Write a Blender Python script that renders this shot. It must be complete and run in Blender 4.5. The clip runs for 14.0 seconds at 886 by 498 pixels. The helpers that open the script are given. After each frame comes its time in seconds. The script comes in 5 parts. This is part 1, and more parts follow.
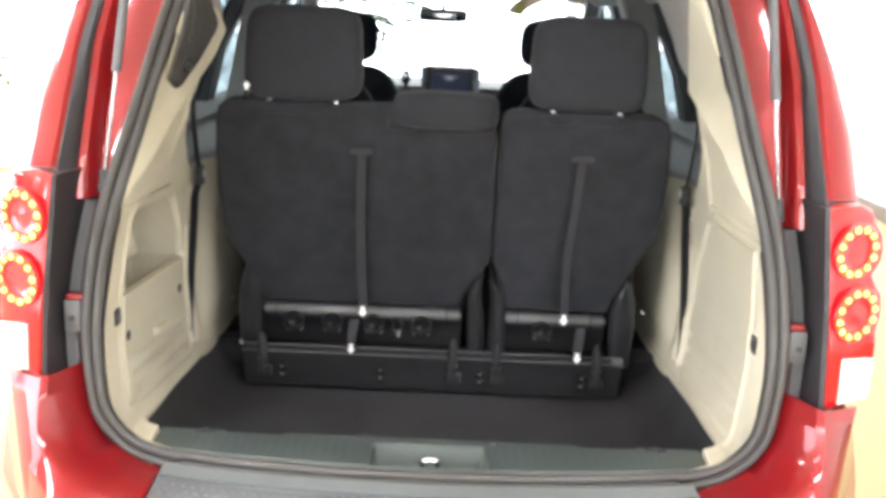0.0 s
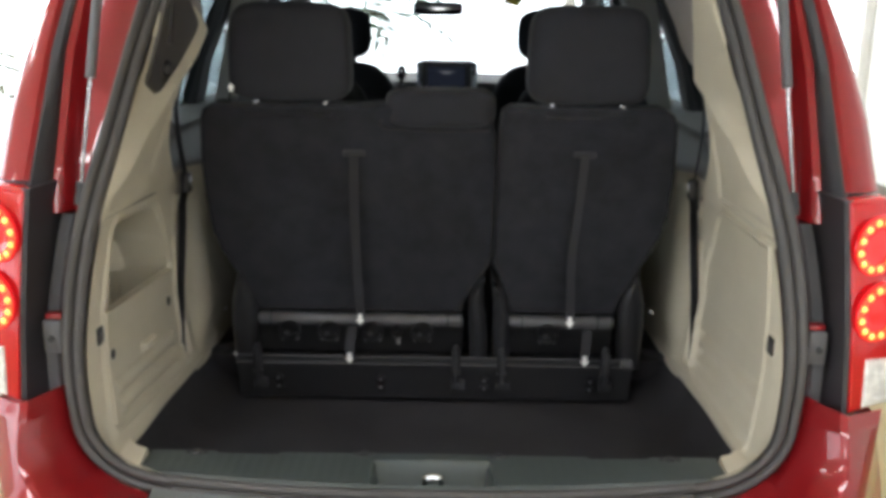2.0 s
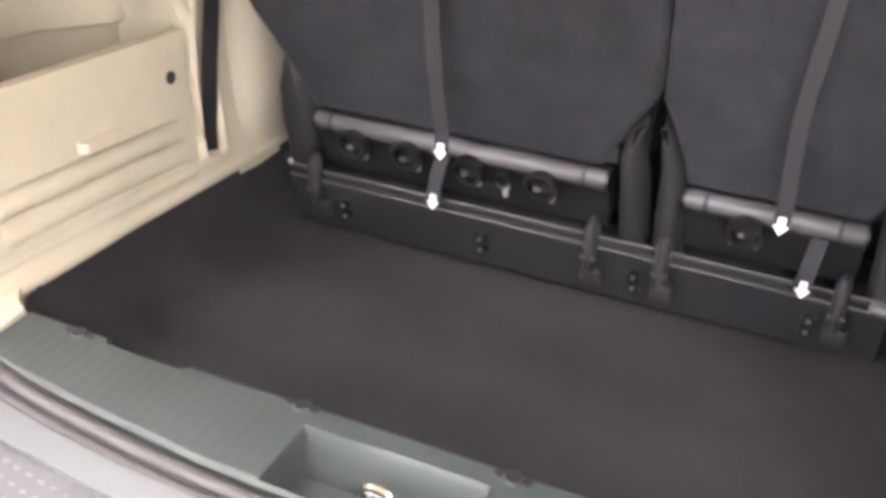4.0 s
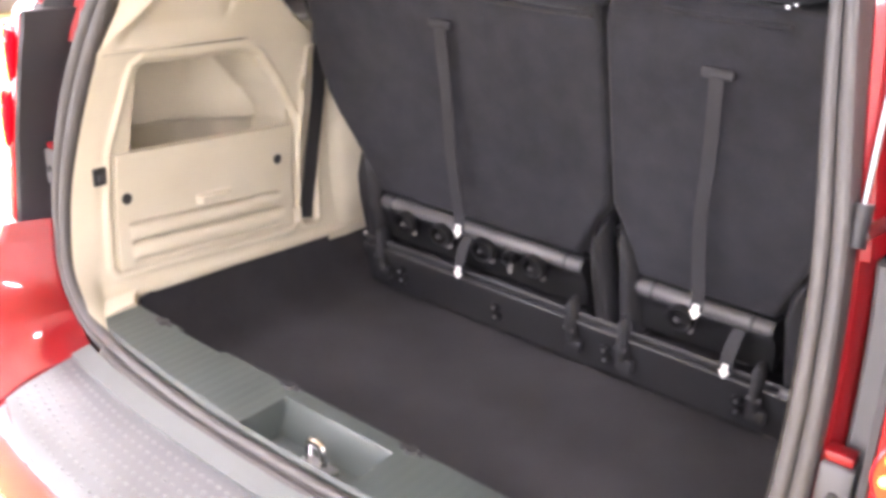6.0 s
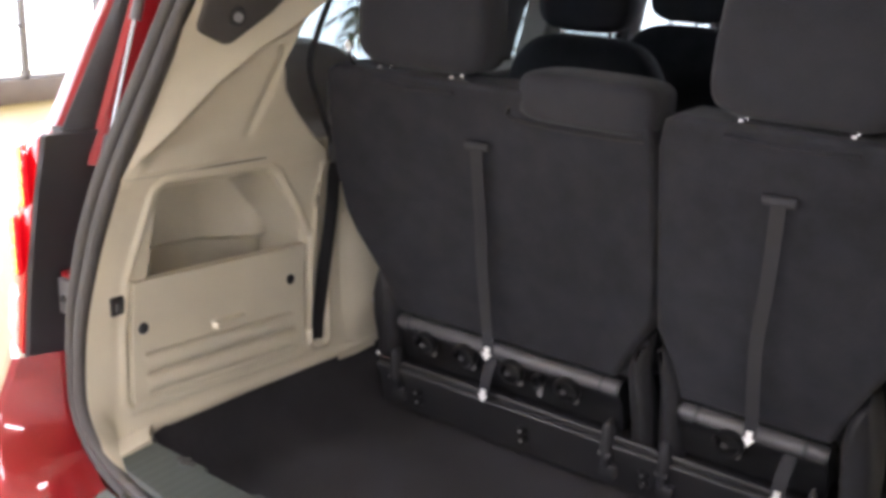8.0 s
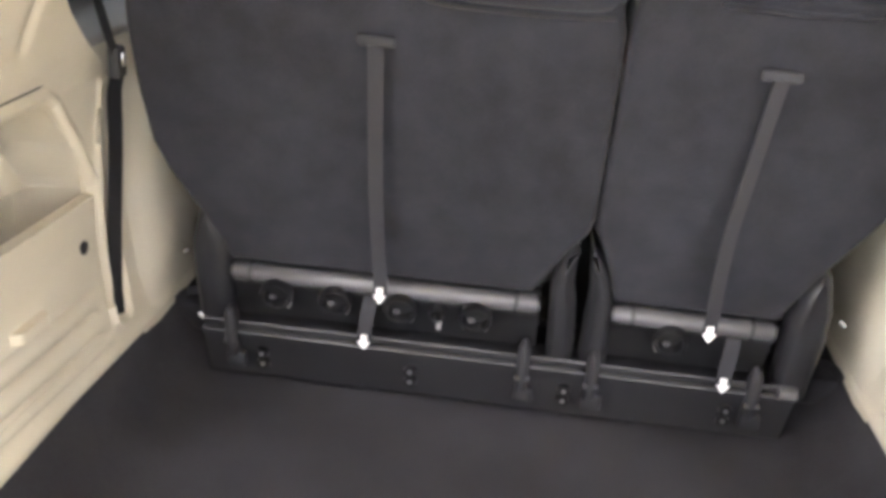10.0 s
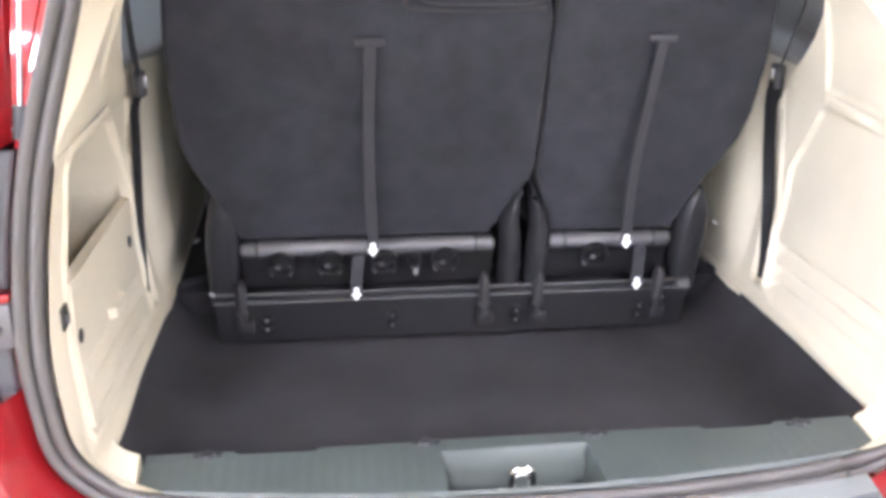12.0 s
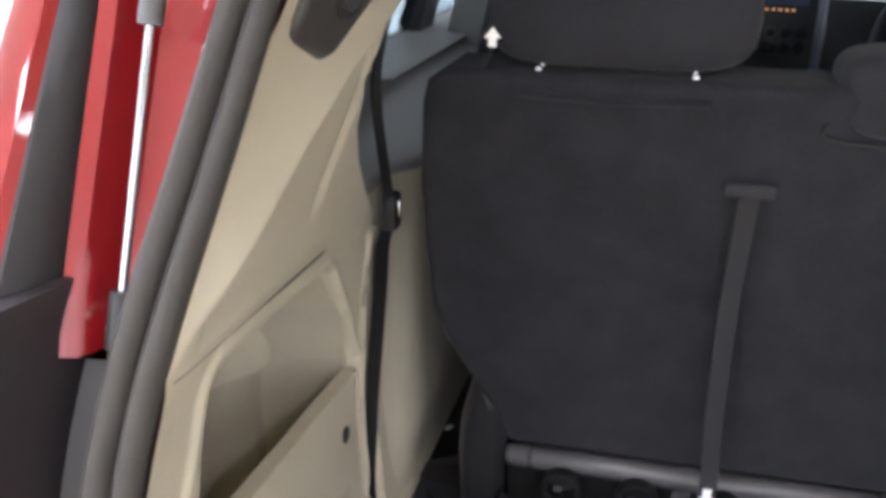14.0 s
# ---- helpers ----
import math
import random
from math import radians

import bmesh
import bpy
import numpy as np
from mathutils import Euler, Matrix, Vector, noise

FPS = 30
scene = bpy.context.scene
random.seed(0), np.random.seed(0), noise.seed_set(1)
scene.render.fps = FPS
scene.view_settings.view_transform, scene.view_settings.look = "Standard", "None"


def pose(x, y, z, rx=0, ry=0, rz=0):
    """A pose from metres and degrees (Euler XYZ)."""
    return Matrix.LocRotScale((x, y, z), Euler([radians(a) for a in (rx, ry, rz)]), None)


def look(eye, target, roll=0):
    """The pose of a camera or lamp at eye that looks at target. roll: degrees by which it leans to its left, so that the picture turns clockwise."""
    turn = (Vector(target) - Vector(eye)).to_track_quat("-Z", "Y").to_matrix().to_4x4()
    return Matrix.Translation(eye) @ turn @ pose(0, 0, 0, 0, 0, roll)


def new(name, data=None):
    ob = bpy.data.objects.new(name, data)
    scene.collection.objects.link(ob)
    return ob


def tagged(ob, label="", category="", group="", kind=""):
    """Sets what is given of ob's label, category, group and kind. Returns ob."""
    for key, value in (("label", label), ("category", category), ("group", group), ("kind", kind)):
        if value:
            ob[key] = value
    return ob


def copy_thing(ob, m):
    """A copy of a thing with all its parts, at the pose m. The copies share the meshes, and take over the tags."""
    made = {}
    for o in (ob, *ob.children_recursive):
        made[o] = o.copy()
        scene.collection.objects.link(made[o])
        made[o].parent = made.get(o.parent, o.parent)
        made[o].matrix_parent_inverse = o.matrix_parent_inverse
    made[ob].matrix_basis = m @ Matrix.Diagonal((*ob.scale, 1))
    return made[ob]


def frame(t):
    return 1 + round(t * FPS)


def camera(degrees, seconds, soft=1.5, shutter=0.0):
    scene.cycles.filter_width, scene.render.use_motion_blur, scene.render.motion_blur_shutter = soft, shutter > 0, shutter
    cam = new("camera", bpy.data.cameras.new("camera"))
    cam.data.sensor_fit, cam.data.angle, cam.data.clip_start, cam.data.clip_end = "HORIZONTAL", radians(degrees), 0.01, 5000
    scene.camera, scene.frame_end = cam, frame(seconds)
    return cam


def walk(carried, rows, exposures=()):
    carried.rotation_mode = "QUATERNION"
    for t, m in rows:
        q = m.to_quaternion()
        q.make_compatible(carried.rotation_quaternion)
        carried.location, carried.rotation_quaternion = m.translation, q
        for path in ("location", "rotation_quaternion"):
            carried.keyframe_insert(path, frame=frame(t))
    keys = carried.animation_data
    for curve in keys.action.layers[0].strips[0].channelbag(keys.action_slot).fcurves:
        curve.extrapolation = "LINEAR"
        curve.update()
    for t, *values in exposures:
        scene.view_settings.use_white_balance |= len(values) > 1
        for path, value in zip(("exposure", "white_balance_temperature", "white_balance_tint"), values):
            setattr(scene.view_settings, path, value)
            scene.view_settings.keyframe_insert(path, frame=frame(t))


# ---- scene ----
cam = camera(49.7, 14.0, soft=4.0)
PATH = [
    (0, (0.005, -1.807, 1.533), (0.008, 0.135, 1.057), 2.5),
    (0.5, (0.001, -1.975, 1.553), (-0.005, -0.011, 1.174), 2.0),
    (1, (-0.004, -1.997, 1.565), (-0.039, -0.029, 1.214), 1.6),
    (1.5, (-0.023, -1.939, 1.556), (-0.038, 0.027, 1.189), 1.3),
    (2, (0.02, -1.702, 1.532), (0.013, 0.237, 1.043), 0.8),
    (2.5, (0.123, -1.373, 1.506), (0.029, 0.518, 0.861), 3.2),
    (2.7, (0.133, -1.255, 1.471), (0.016, 0.615, 0.773), 3.2),
    (4.8, (0.584, -0.563, 1.407), (-0.346, 0.82, 0.301), 2.4),
    (5, (0.642, -0.644, 1.418), (-0.32, 0.739, 0.341), 2.8),
    (5.5, (0.771, -0.78, 1.469), (-0.258, 0.663, 0.542), 2.9),
    (6, (0.907, -0.864, 1.524), (-0.208, 0.59, 0.723), 2.6),
    (6.5, (1.005, -0.947, 1.55), (-0.193, 0.501, 0.866), 3.2),
    (7, (1.037, -0.96, 1.57), (-0.199, 0.491, 0.966), 2.7),
    (7.5, (0.935, -0.931, 1.566), (-0.262, 0.542, 0.937), 4.2),
    (8, (0.701, -0.913, 1.555), (-0.349, 0.672, 0.934), 3.2),
    (8.5, (0.528, -0.813, 1.519), (-0.27, 0.87, 0.791), 3.2),
    (9, (0.337, -0.693, 1.511), (-0.235, 1.038, 0.687), 2.0),
    (9.2, (0.259, -0.665, 1.499), (-0.223, 1.074, 0.636), 2.3),
    (11.3, (-0.186, -1.065, 1.529), (-0.022, 0.759, 0.727), 1.9),
    (11.5, (-0.226, -1.114, 1.523), (-0.026, 0.717, 0.742), 1.1),
    (12, (-0.281, -1.188, 1.524), (-0.051, 0.64, 0.746), 0.9),
    (12.5, (-0.257, -1.15, 1.503), (-0.071, 0.678, 0.713), 0.4),
    (13, (-0.148, -0.93, 1.499), (-0.176, 0.92, 0.74), 0.8),
    (13.5, (-0.177, -0.716, 1.479), (-0.454, 1.128, 0.758), 2.5),
    (14, (-0.292, -0.482, 1.486), (-0.726, 1.343, 0.791), 1.0),
]
EXPOSURES = [(0.0, 0.5, 5900, 14), (0.5, 0.18, 5900, 12), (0.9, -0.25, 6000, 11), (1.4, -0.68, 5850, 12), (2.0, -0.75, 5850, 13), (2.5, -0.2, 6000, 18), (2.7, -0.02, 6100, 20), (4.8, 1.45, 6000, 24), (5.5, 1.30, 6000, 26), (6.5, 0.75, 5900, 31), (7.0, 0.4, 5800, 31),
             (8.0, -0.1, 5950, 24), (8.5, 0.08, 5850, 22), (9.0, 0.35, 6250, 19), (11.3, 1.27, 5550, 24), (12.5, 0.95, 5550, 24), (13.0, 0.78, 5650, 22), (13.5, 0.5, 5650, 21), (14.0, 0.03, 5650, 20)]
walk(cam, [(t, look(eye, target, roll)) for t, eye, target, roll in PATH], EXPOSURES)
LAMP_W = 36.0

# ---- world, lamps ----
world = bpy.data.worlds.new("world")
scene.world = world
world.use_nodes = True
world.node_tree.nodes["Background"].inputs[0].default_value = (0.9, 0.95, 1.0, 1)
world.node_tree.nodes["Background"].inputs[1].default_value = 0.6


def lamp(name, m, sx, sy, watts, colour):
    data = bpy.data.lights.new(name, "AREA")
    data.shape, data.size, data.size_y, data.energy, data.color = "RECTANGLE", sx, sy, watts, colour
    ob = new(name, data)
    ob.matrix_world = m
    return ob


# ---- materials ----
def material(name, colour, rough=0.5, metal=0.0, grain=0.0, grain_scale=400.0, bump=0.0, blotch=0.12, blotch_scale=6.0,
             coat=0.0, emit=None, strength=0.0, transmission=0.0, sheen=0.0, spec=0.5):
    m = bpy.data.materials.new(name)
    m.use_nodes = True
    nt = m.node_tree
    b = nt.nodes["Principled BSDF"]
    b.inputs["Roughness"].default_value, b.inputs["Metallic"].default_value = rough, metal
    b.inputs["Base Color"].default_value = (*colour, 1)
    b.inputs["Coat Weight"].default_value = coat
    b.inputs["Coat Roughness"].default_value = 0.035
    b.inputs["Transmission Weight"].default_value = transmission
    b.inputs["Sheen Weight"].default_value = sheen
    b.inputs["Specular IOR Level"].default_value = spec
    if emit:
        b.inputs["Emission Color"].default_value = (*emit, 1)
        b.inputs["Emission Strength"].default_value = strength
    if grain or bump or blotch:
        co = nt.nodes.new("ShaderNodeTexCoord")
        fine = nt.nodes.new("ShaderNodeTexNoise")
        fine.inputs["Scale"].default_value, fine.inputs["Detail"].default_value = grain_scale, 3
        wide = nt.nodes.new("ShaderNodeTexNoise")
        wide.inputs["Scale"].default_value, wide.inputs["Detail"].default_value = blotch_scale, 5
        nt.links.new(co.outputs["Object"], fine.inputs["Vector"])
        nt.links.new(co.outputs["Object"], wide.inputs["Vector"])
        if grain or blotch:
            total = None
            for node, amount in ((fine, grain), (wide, blotch)):
                r = nt.nodes.new("ShaderNodeMapRange")
                r.inputs["From Min"].default_value, r.inputs["From Max"].default_value = 0.3, 0.7
                r.inputs["To Min"].default_value, r.inputs["To Max"].default_value = 1 - amount, 1 + amount
                nt.links.new(node.outputs["Fac"], r.inputs["Value"])
                if total is None:
                    total = r.outputs["Result"]
                else:
                    mul = nt.nodes.new("ShaderNodeMath")
                    mul.operation = "MULTIPLY"
                    nt.links.new(total, mul.inputs[0])
                    nt.links.new(r.outputs["Result"], mul.inputs[1])
                    total = mul.outputs[0]
            sc = nt.nodes.new("ShaderNodeVectorMath")
            sc.operation = "SCALE"
            sc.inputs[0].default_value = colour
            nt.links.new(total, sc.inputs["Scale"])
            nt.links.new(sc.outputs[0], b.inputs["Base Color"])
        if bump:
            bp = nt.nodes.new("ShaderNodeBump")
            bp.inputs["Strength"].default_value, bp.inputs["Distance"].default_value = bump, 0.002
            nt.links.new(fine.outputs["Fac"], bp.inputs["Height"])
            nt.links.new(bp.outputs[0], b.inputs["Normal"])
        rr = nt.nodes.new("ShaderNodeMapRange")
        rr.inputs["To Min"].default_value, rr.inputs["To Max"].default_value = max(rough - 0.06, 0.0), min(rough + 0.06, 1)
        nt.links.new(wide.outputs["Fac"], rr.inputs["Value"])
        nt.links.new(rr.outputs["Result"], b.inputs["Roughness"])
    return m


RED = material("red paint", (0.245, 0.007, 0.010), 0.36, 0.25, grain=0.06, grain_scale=900, blotch=0.03, coat=1.0, spec=0.25)
TAN = material("beige plastic", (0.60, 0.552, 0.435), 0.5, grain=0.03, grain_scale=700, bump=0.12, blotch=0.05)
# darker copy of the beige plastic, for trim that lies in shade
TAN_SHADED = material("beige plastic darkened for shade", (0.27, 0.25, 0.235), 0.55, grain=0.04, grain_scale=700, bump=0.12, blotch=0.06)
LINER = material("headliner cloth", (0.22, 0.215, 0.205), 0.9, grain=0.08, grain_scale=900, bump=0.2, sheen=0.2)
FABRIC = material("charcoal cloth", (0.0208, 0.0212, 0.0264), 0.95, grain=0.25, grain_scale=620, bump=0.5, blotch=0.26, blotch_scale=17, sheen=0.05, spec=0.25)
REST = material("headrest cloth", (0.0215, 0.0221, 0.0278), 0.9, grain=0.22, grain_scale=750, bump=0.4, blotch=0.12, blotch_scale=20, sheen=0.08, spec=0.3)
CARPET = material("black carpet", (0.025, 0.024, 0.0285), 0.97, grain=0.4, grain_scale=480, bump=0.9, blotch=0.3, blotch_scale=7, sheen=0.03)
PLASTIC = material("black plastic", (0.026, 0.026, 0.0285), 0.4, grain=0.1, grain_scale=800, bump=0.1)
MATT = material("matt black plastic", (0.029, 0.029, 0.032), 0.6, grain=0.1, grain_scale=700, bump=0.15)
SCUFF = material("grey-green scuff plastic", (0.054, 0.066, 0.063), 0.42, grain=0.08, grain_scale=600, bump=0.15, blotch=0.12)
RUBBER = material("rubber seal", (0.058, 0.054, 0.052), 0.5, grain=0.08, bump=0.08)
PADGREY = material("textured bumper pad", (0.105, 0.107, 0.112), 0.33, grain=0.1, bump=0.12)
# studs a little paler than the pad
STUDM = material("pale pad stud", (0.15, 0.15, 0.155), 0.35, grain=0.1, bump=0.1)
STRIP = material("grey metal sill", (0.125, 0.135, 0.135), 0.45, 0.0, grain=0.04)
CHROME = material("chrome", (0.85, 0.85, 0.86), 0.12, 1.0, blotch=0.02)
TUBEGREY = material("satin grey plastic", (0.075, 0.074, 0.078), 0.3, grain=0.06, grain_scale=500, bump=0.05)
RODM = material("polished rod", (0.42, 0.42, 0.44), 0.12, 1.0, blotch=0.04)
STEEL = material("brushed steel", (0.55, 0.55, 0.57), 0.3, 1.0, grain=0.06, blotch=0.08)
WHITETAG = material("white plastic tag", (0.9, 0.9, 0.9), 0.4, blotch=0.02)
WEB = material("black webbing", (0.014, 0.014, 0.016), 0.75, grain=0.2, grain_scale=900, bump=0.3)
STRAPM = material("grey webbing", (0.0225, 0.0225, 0.027), 0.8, grain=0.2, grain_scale=900, bump=0.3)


def pane_material(name, tint):
    """Thin glass: clear or tinted, with its mirror gloss by Fresnel."""
    m = bpy.data.materials.new(name)
    m.use_nodes = True
    nt = m.node_tree
    nt.nodes.remove(nt.nodes["Principled BSDF"])
    out = nt.nodes["Material Output"]
    clear, gloss = nt.nodes.new("ShaderNodeBsdfTransparent"), nt.nodes.new("ShaderNodeBsdfGlossy")
    mix, face, curve = nt.nodes.new("ShaderNodeMixShader"), nt.nodes.new("ShaderNodeLayerWeight"), nt.nodes.new("ShaderNodeMath")
    clear.inputs["Color"].default_value = (*tint, 1)
    gloss.inputs["Roughness"].default_value = 0.01
    face.inputs["Blend"].default_value = 0.5
    curve.operation = "POWER"
    curve.inputs[1].default_value = 5.0
    nt.links.new(face.outputs["Facing"], curve.inputs[0])
    nt.links.new(curve.outputs[0], mix.inputs[0])
    nt.links.new(clear.outputs[0], mix.inputs[1])
    nt.links.new(gloss.outputs[0], mix.inputs[2])
    nt.links.new(mix.outputs[0], out.inputs["Surface"])
    return m


GLASS = pane_material("clear glass", (0.97, 0.98, 0.975))
TINT = pane_material("tinted glass", (0.62, 0.67, 0.69))
DEEPTINT = pane_material("privacy glass", (0.36, 0.40, 0.41))
LENS = material("red lamp lens", (0.42, 0.004, 0.005), 0.14, blotch=0.06, blotch_scale=40, coat=0.4, emit=(1.0, 0.01, 0.015), strength=0.16)
LENSLIT = material("lit red lens", (0.5, 0.01, 0.01), 0.2, blotch=0.05, coat=0.3, emit=(1.0, 0.012, 0.02), strength=0.75)
LED = material("lit lamp bead", (1, 0.5, 0.2), 0.2, blotch=0, emit=(1.0, 0.42, 0.05), strength=2.8)
RINGLIT = material("lit ring", (0.6, 0.03, 0.01), 0.2, blotch=0.1, blotch_scale=60, coat=0.5, emit=(1.0, 0.075, 0.012), strength=1.1)
CLEAR = material("reversing lens", (0.72, 0.72, 0.68), 0.12, grain=0.2, grain_scale=70, bump=0.6, blotch=0.15, blotch_scale=30, coat=0.6)
PLATEM = material("grey cover plastic", (0.075, 0.07, 0.068), 0.5, grain=0.08, bump=0.1)
DARKTRIM = material("dark lamp housing", (0.03, 0.028, 0.032), 0.45, grain=0.06)
FLOORM = material("cream polished floor", (0.34, 0.265, 0.10), 0.45, grain=0.03, grain_scale=60, blotch=0.08, blotch_scale=1.2)
WALLM = material("white wall paint", (0.82, 0.82, 0.79), 0.7, grain=0.02, bump=0.05, blotch=0.03)
MULLION = material("dark window metal", (0.17, 0.16, 0.155), 0.45, grain=0.05)
BASEM = material("brown base panel", (0.14, 0.11, 0.085), 0.5, grain=0.1)
CEILM = material("white ceiling", (0.8, 0.8, 0.78), 0.8, blotch=0.03)
TUBEM = material("lit diffuser", (1, 1, 1), 0.5, blotch=0, emit=(1.0, 0.97, 0.9), strength=22.0)
CONSOLEM = material("silver grey console", (0.09, 0.095, 0.105), 0.35, 0.3, grain=0.05)
DASHM = material("grey dashboard plastic", (0.1, 0.1, 0.105), 0.5, grain=0.06, bump=0.1)
BLACKP = material("deep black plastic", (0.013, 0.013, 0.014), 0.32, grain=0.08, grain_scale=800)
RIDGEM = material("satin black ridge", (0.05, 0.05, 0.053), 0.34, grain=0.06, grain_scale=500)
FOOTGREY = material("pale grey metal", (0.26, 0.255, 0.25), 0.4, 0.2, blotch=0.08)
STEELGREY = material("dull grey metal", (0.10, 0.10, 0.105), 0.45, 0.1, blotch=0.08)
SILVER = material("silver trim", (0.72, 0.76, 0.84), 0.28, 0.7, blotch=0.04)
SCREEN = material("display glass", (0.01, 0.012, 0.016), 0.08, blotch=0.02, emit=(0.12, 0.14, 0.2), strength=0.15)
AMBER = material("lit amber key", (1, 0.5, 0.2), 0.3, blotch=0, emit=(1.0, 0.5, 0.2), strength=0.7)
YELLOW = material("yellow film", (0.6, 0.5, 0.06), 0.5, grain=0.1, grain_scale=60)
LEAF = material("palm leaf", (0.03, 0.09, 0.025), 0.55, grain=0.2, grain_scale=50, blotch=0.2)
DRYLEAF = material("pale leaf", (0.16, 0.15, 0.05), 0.55, grain=0.2, grain_scale=50, blotch=0.2)
BARK = material("palm stem", (0.16, 0.11, 0.06), 0.8, grain=0.2, grain_scale=80, bump=0.5)
POT = material("clay pot", (0.3, 0.15, 0.09), 0.7, grain=0.1, grain_scale=90)
TYRE = material("tyre rubber", (0.02, 0.02, 0.02), 0.8, grain=0.1)
# glow of the added sheet that lights rear-facing surfaces
REAR_GLOW = material("added rear fill glow", (1, 1, 1), 1, blotch=0, emit=(1.0, 0.97, 0.92), strength=2.2)
SHEET = material("glowing day backdrop", (1, 1, 1), 1, blotch=0, emit=(0.96, 0.99, 1.0), strength=5.5)


# ---- mesh helpers ----
def thing(name, loc, label, category, group="", kind=""):
    ob = new(name)
    ob.location = loc
    ob.empty_display_size = 0.1
    return tagged(ob, label, category, group, kind)


def finish(bm, name, mat, angle=40):
    bmesh.ops.recalc_face_normals(bm, faces=bm.faces)
    me = bpy.data.meshes.new(name)
    bm.to_mesh(me)
    bm.free()
    me.materials.append(mat)
    me.polygons.foreach_set("use_smooth", [True] * len(me.polygons))
    me.set_sharp_from_angle(angle=radians(angle))
    return me


def part(name, bm, mat, parent, label="", angle=40, kind=""):
    ob = new(name, finish(bm, name, mat, angle))
    if parent is not None:
        ob.parent = parent
        if parent.type == "EMPTY":
            ob.matrix_parent_inverse = Matrix.Translation(-parent.location)
    return tagged(ob, label, kind=kind)


def solid(name, bm, mat, label, category="", group="", kind="", angle=40):
    return tagged(new(name, finish(bm, name, mat, angle)), label, category, group, kind)


def B():
    return bmesh.new()


def box(bm, c, s, bev=0.0, seg=2, rot=None):
    r = bmesh.ops.create_cube(bm, size=1.0)
    vs = r["verts"]
    m = Matrix.Translation(c) @ (rot.to_4x4() if rot else Matrix.Identity(4)) @ Matrix.Diagonal((*s, 1))
    bmesh.ops.transform(bm, matrix=m, verts=vs)
    if bev:
        es = list({e for v in vs for e in v.link_edges})
        bmesh.ops.bevel(bm, geom=es, offset=bev, segments=seg, profile=0.5, affect="EDGES")
    return bm


def ring(bm, pts):
    return [bm.verts.new(p) for p in pts]


def loft(bm, rings, closed=True, cap=True, loop=False):
    """Skin a list of point rings."""
    rs = [ring(bm, r) for r in rings]
    n = len(rs[0])
    pairs = list(zip(rs, rs[1:])) + ([(rs[-1], rs[0])] if loop else [])
    for a, b in pairs:
        for i in range(n if closed else n - 1):
            j = (i + 1) % n
            bm.faces.new((a[i], a[j], b[j], b[i]))
    if cap and closed and not loop:
        bm.faces.new(rs[0])
        bm.faces.new(rs[-1])
    return bm


def grid(bm, f, nu, nv, skip=None):
    vs = [[bm.verts.new(f(i / nu, j / nv)) for j in range(nv + 1)] for i in range(nu + 1)]
    for i in range(nu):
        for j in range(nv):
            if skip and skip((i + 0.5) / nu, (j + 0.5) / nv):
                continue
            bm.faces.new((vs[i][j], vs[i + 1][j], vs[i + 1][j + 1], vs[i][j + 1]))
    return bm


def cyl(bm, p0, p1, r0, r1=None, n=14):
    p0, p1 = Vector(p0), Vector(p1)
    r1 = r0 if r1 is None else r1
    q = (p1 - p0).to_track_quat("Z", "Y")
    circ = [Vector((math.cos(2 * math.pi * k / n), math.sin(2 * math.pi * k / n), 0)) for k in range(n)]
    return loft(bm, [[p + q @ (c * r) for c in circ] for p, r in ((p0, r0), (p1, r1))])


def hose(bm, pts, r, n=8, flat=None):
    """A tube along points; flat gives (width, thickness) for a band instead."""
    pts = [Vector(p) for p in pts]
    rings = []
    for i, p in enumerate(pts):
        t = (pts[min(i + 1, len(pts) - 1)] - pts[max(i - 1, 0)]).normalized()
        q = t.to_track_quat("Z", "Y")
        if flat:
            side = flat[2] if len(flat) > 2 else Vector((1, 0, 0))
            side = (side - t * side.dot(t)).normalized()
            up = t.cross(side)
            w, h = flat[0] / 2, flat[1] / 2
            rings.append([p + side * a * w + up * b * h for a, b in ((-1, -1), (1, -1), (1, 1), (-1, 1))])
        else:
            rings.append([p + q @ Vector((math.cos(2 * math.pi * k / n) * r, math.sin(2 * math.pi * k / n) * r, 0)) for k in range(n)])
    return loft(bm, rings)


def cushion(bm, c, s, p=4.0, nu=28, nv=16, shape=None):
    """A rounded block: a superellipsoid of full size s."""
    def pw(v, e):
        return math.copysign(abs(v) ** e, v)
    e = 2.0 / p
    rings = []
    for j in range(1, nv):
        b = -math.pi / 2 + math.pi * j / nv
        row = []
        for i in range(nu):
            a = 2 * math.pi * i / nu
            v = Vector((pw(math.cos(b), e) * pw(math.cos(a), e), pw(math.cos(b), e) * pw(math.sin(a), e), pw(math.sin(b), e)))
            if shape:
                v = shape(v)
            row.append(Vector((c[0] + v.x * s[0] / 2, c[1] + v.y * s[1] / 2, c[2] + v.z * s[2] / 2)))
        rings.append(row)
    return loft(bm, rings)


def spline(pts, n, loop=False):
    """Catmull-Rom through points, n steps to each span."""
    pts = [Vector(p) for p in pts]
    k = len(pts)
    out = []
    for i in range(k if loop else k - 1):
        p0, p1, p2, p3 = (pts[(i + d) % k] if loop else pts[min(max(i + d, 0), k - 1)] for d in (-1, 0, 1, 2))
        for j in range(n):
            t = j / n
            out.append(0.5 * ((2 * p1) + (p2 - p0) * t + (2 * p0 - 5 * p1 + 4 * p2 - p3) * t * t + (3 * p1 - p0 - 3 * p2 + p3) * t ** 3))
    if not loop:
        out.append(pts[-1])
    return out


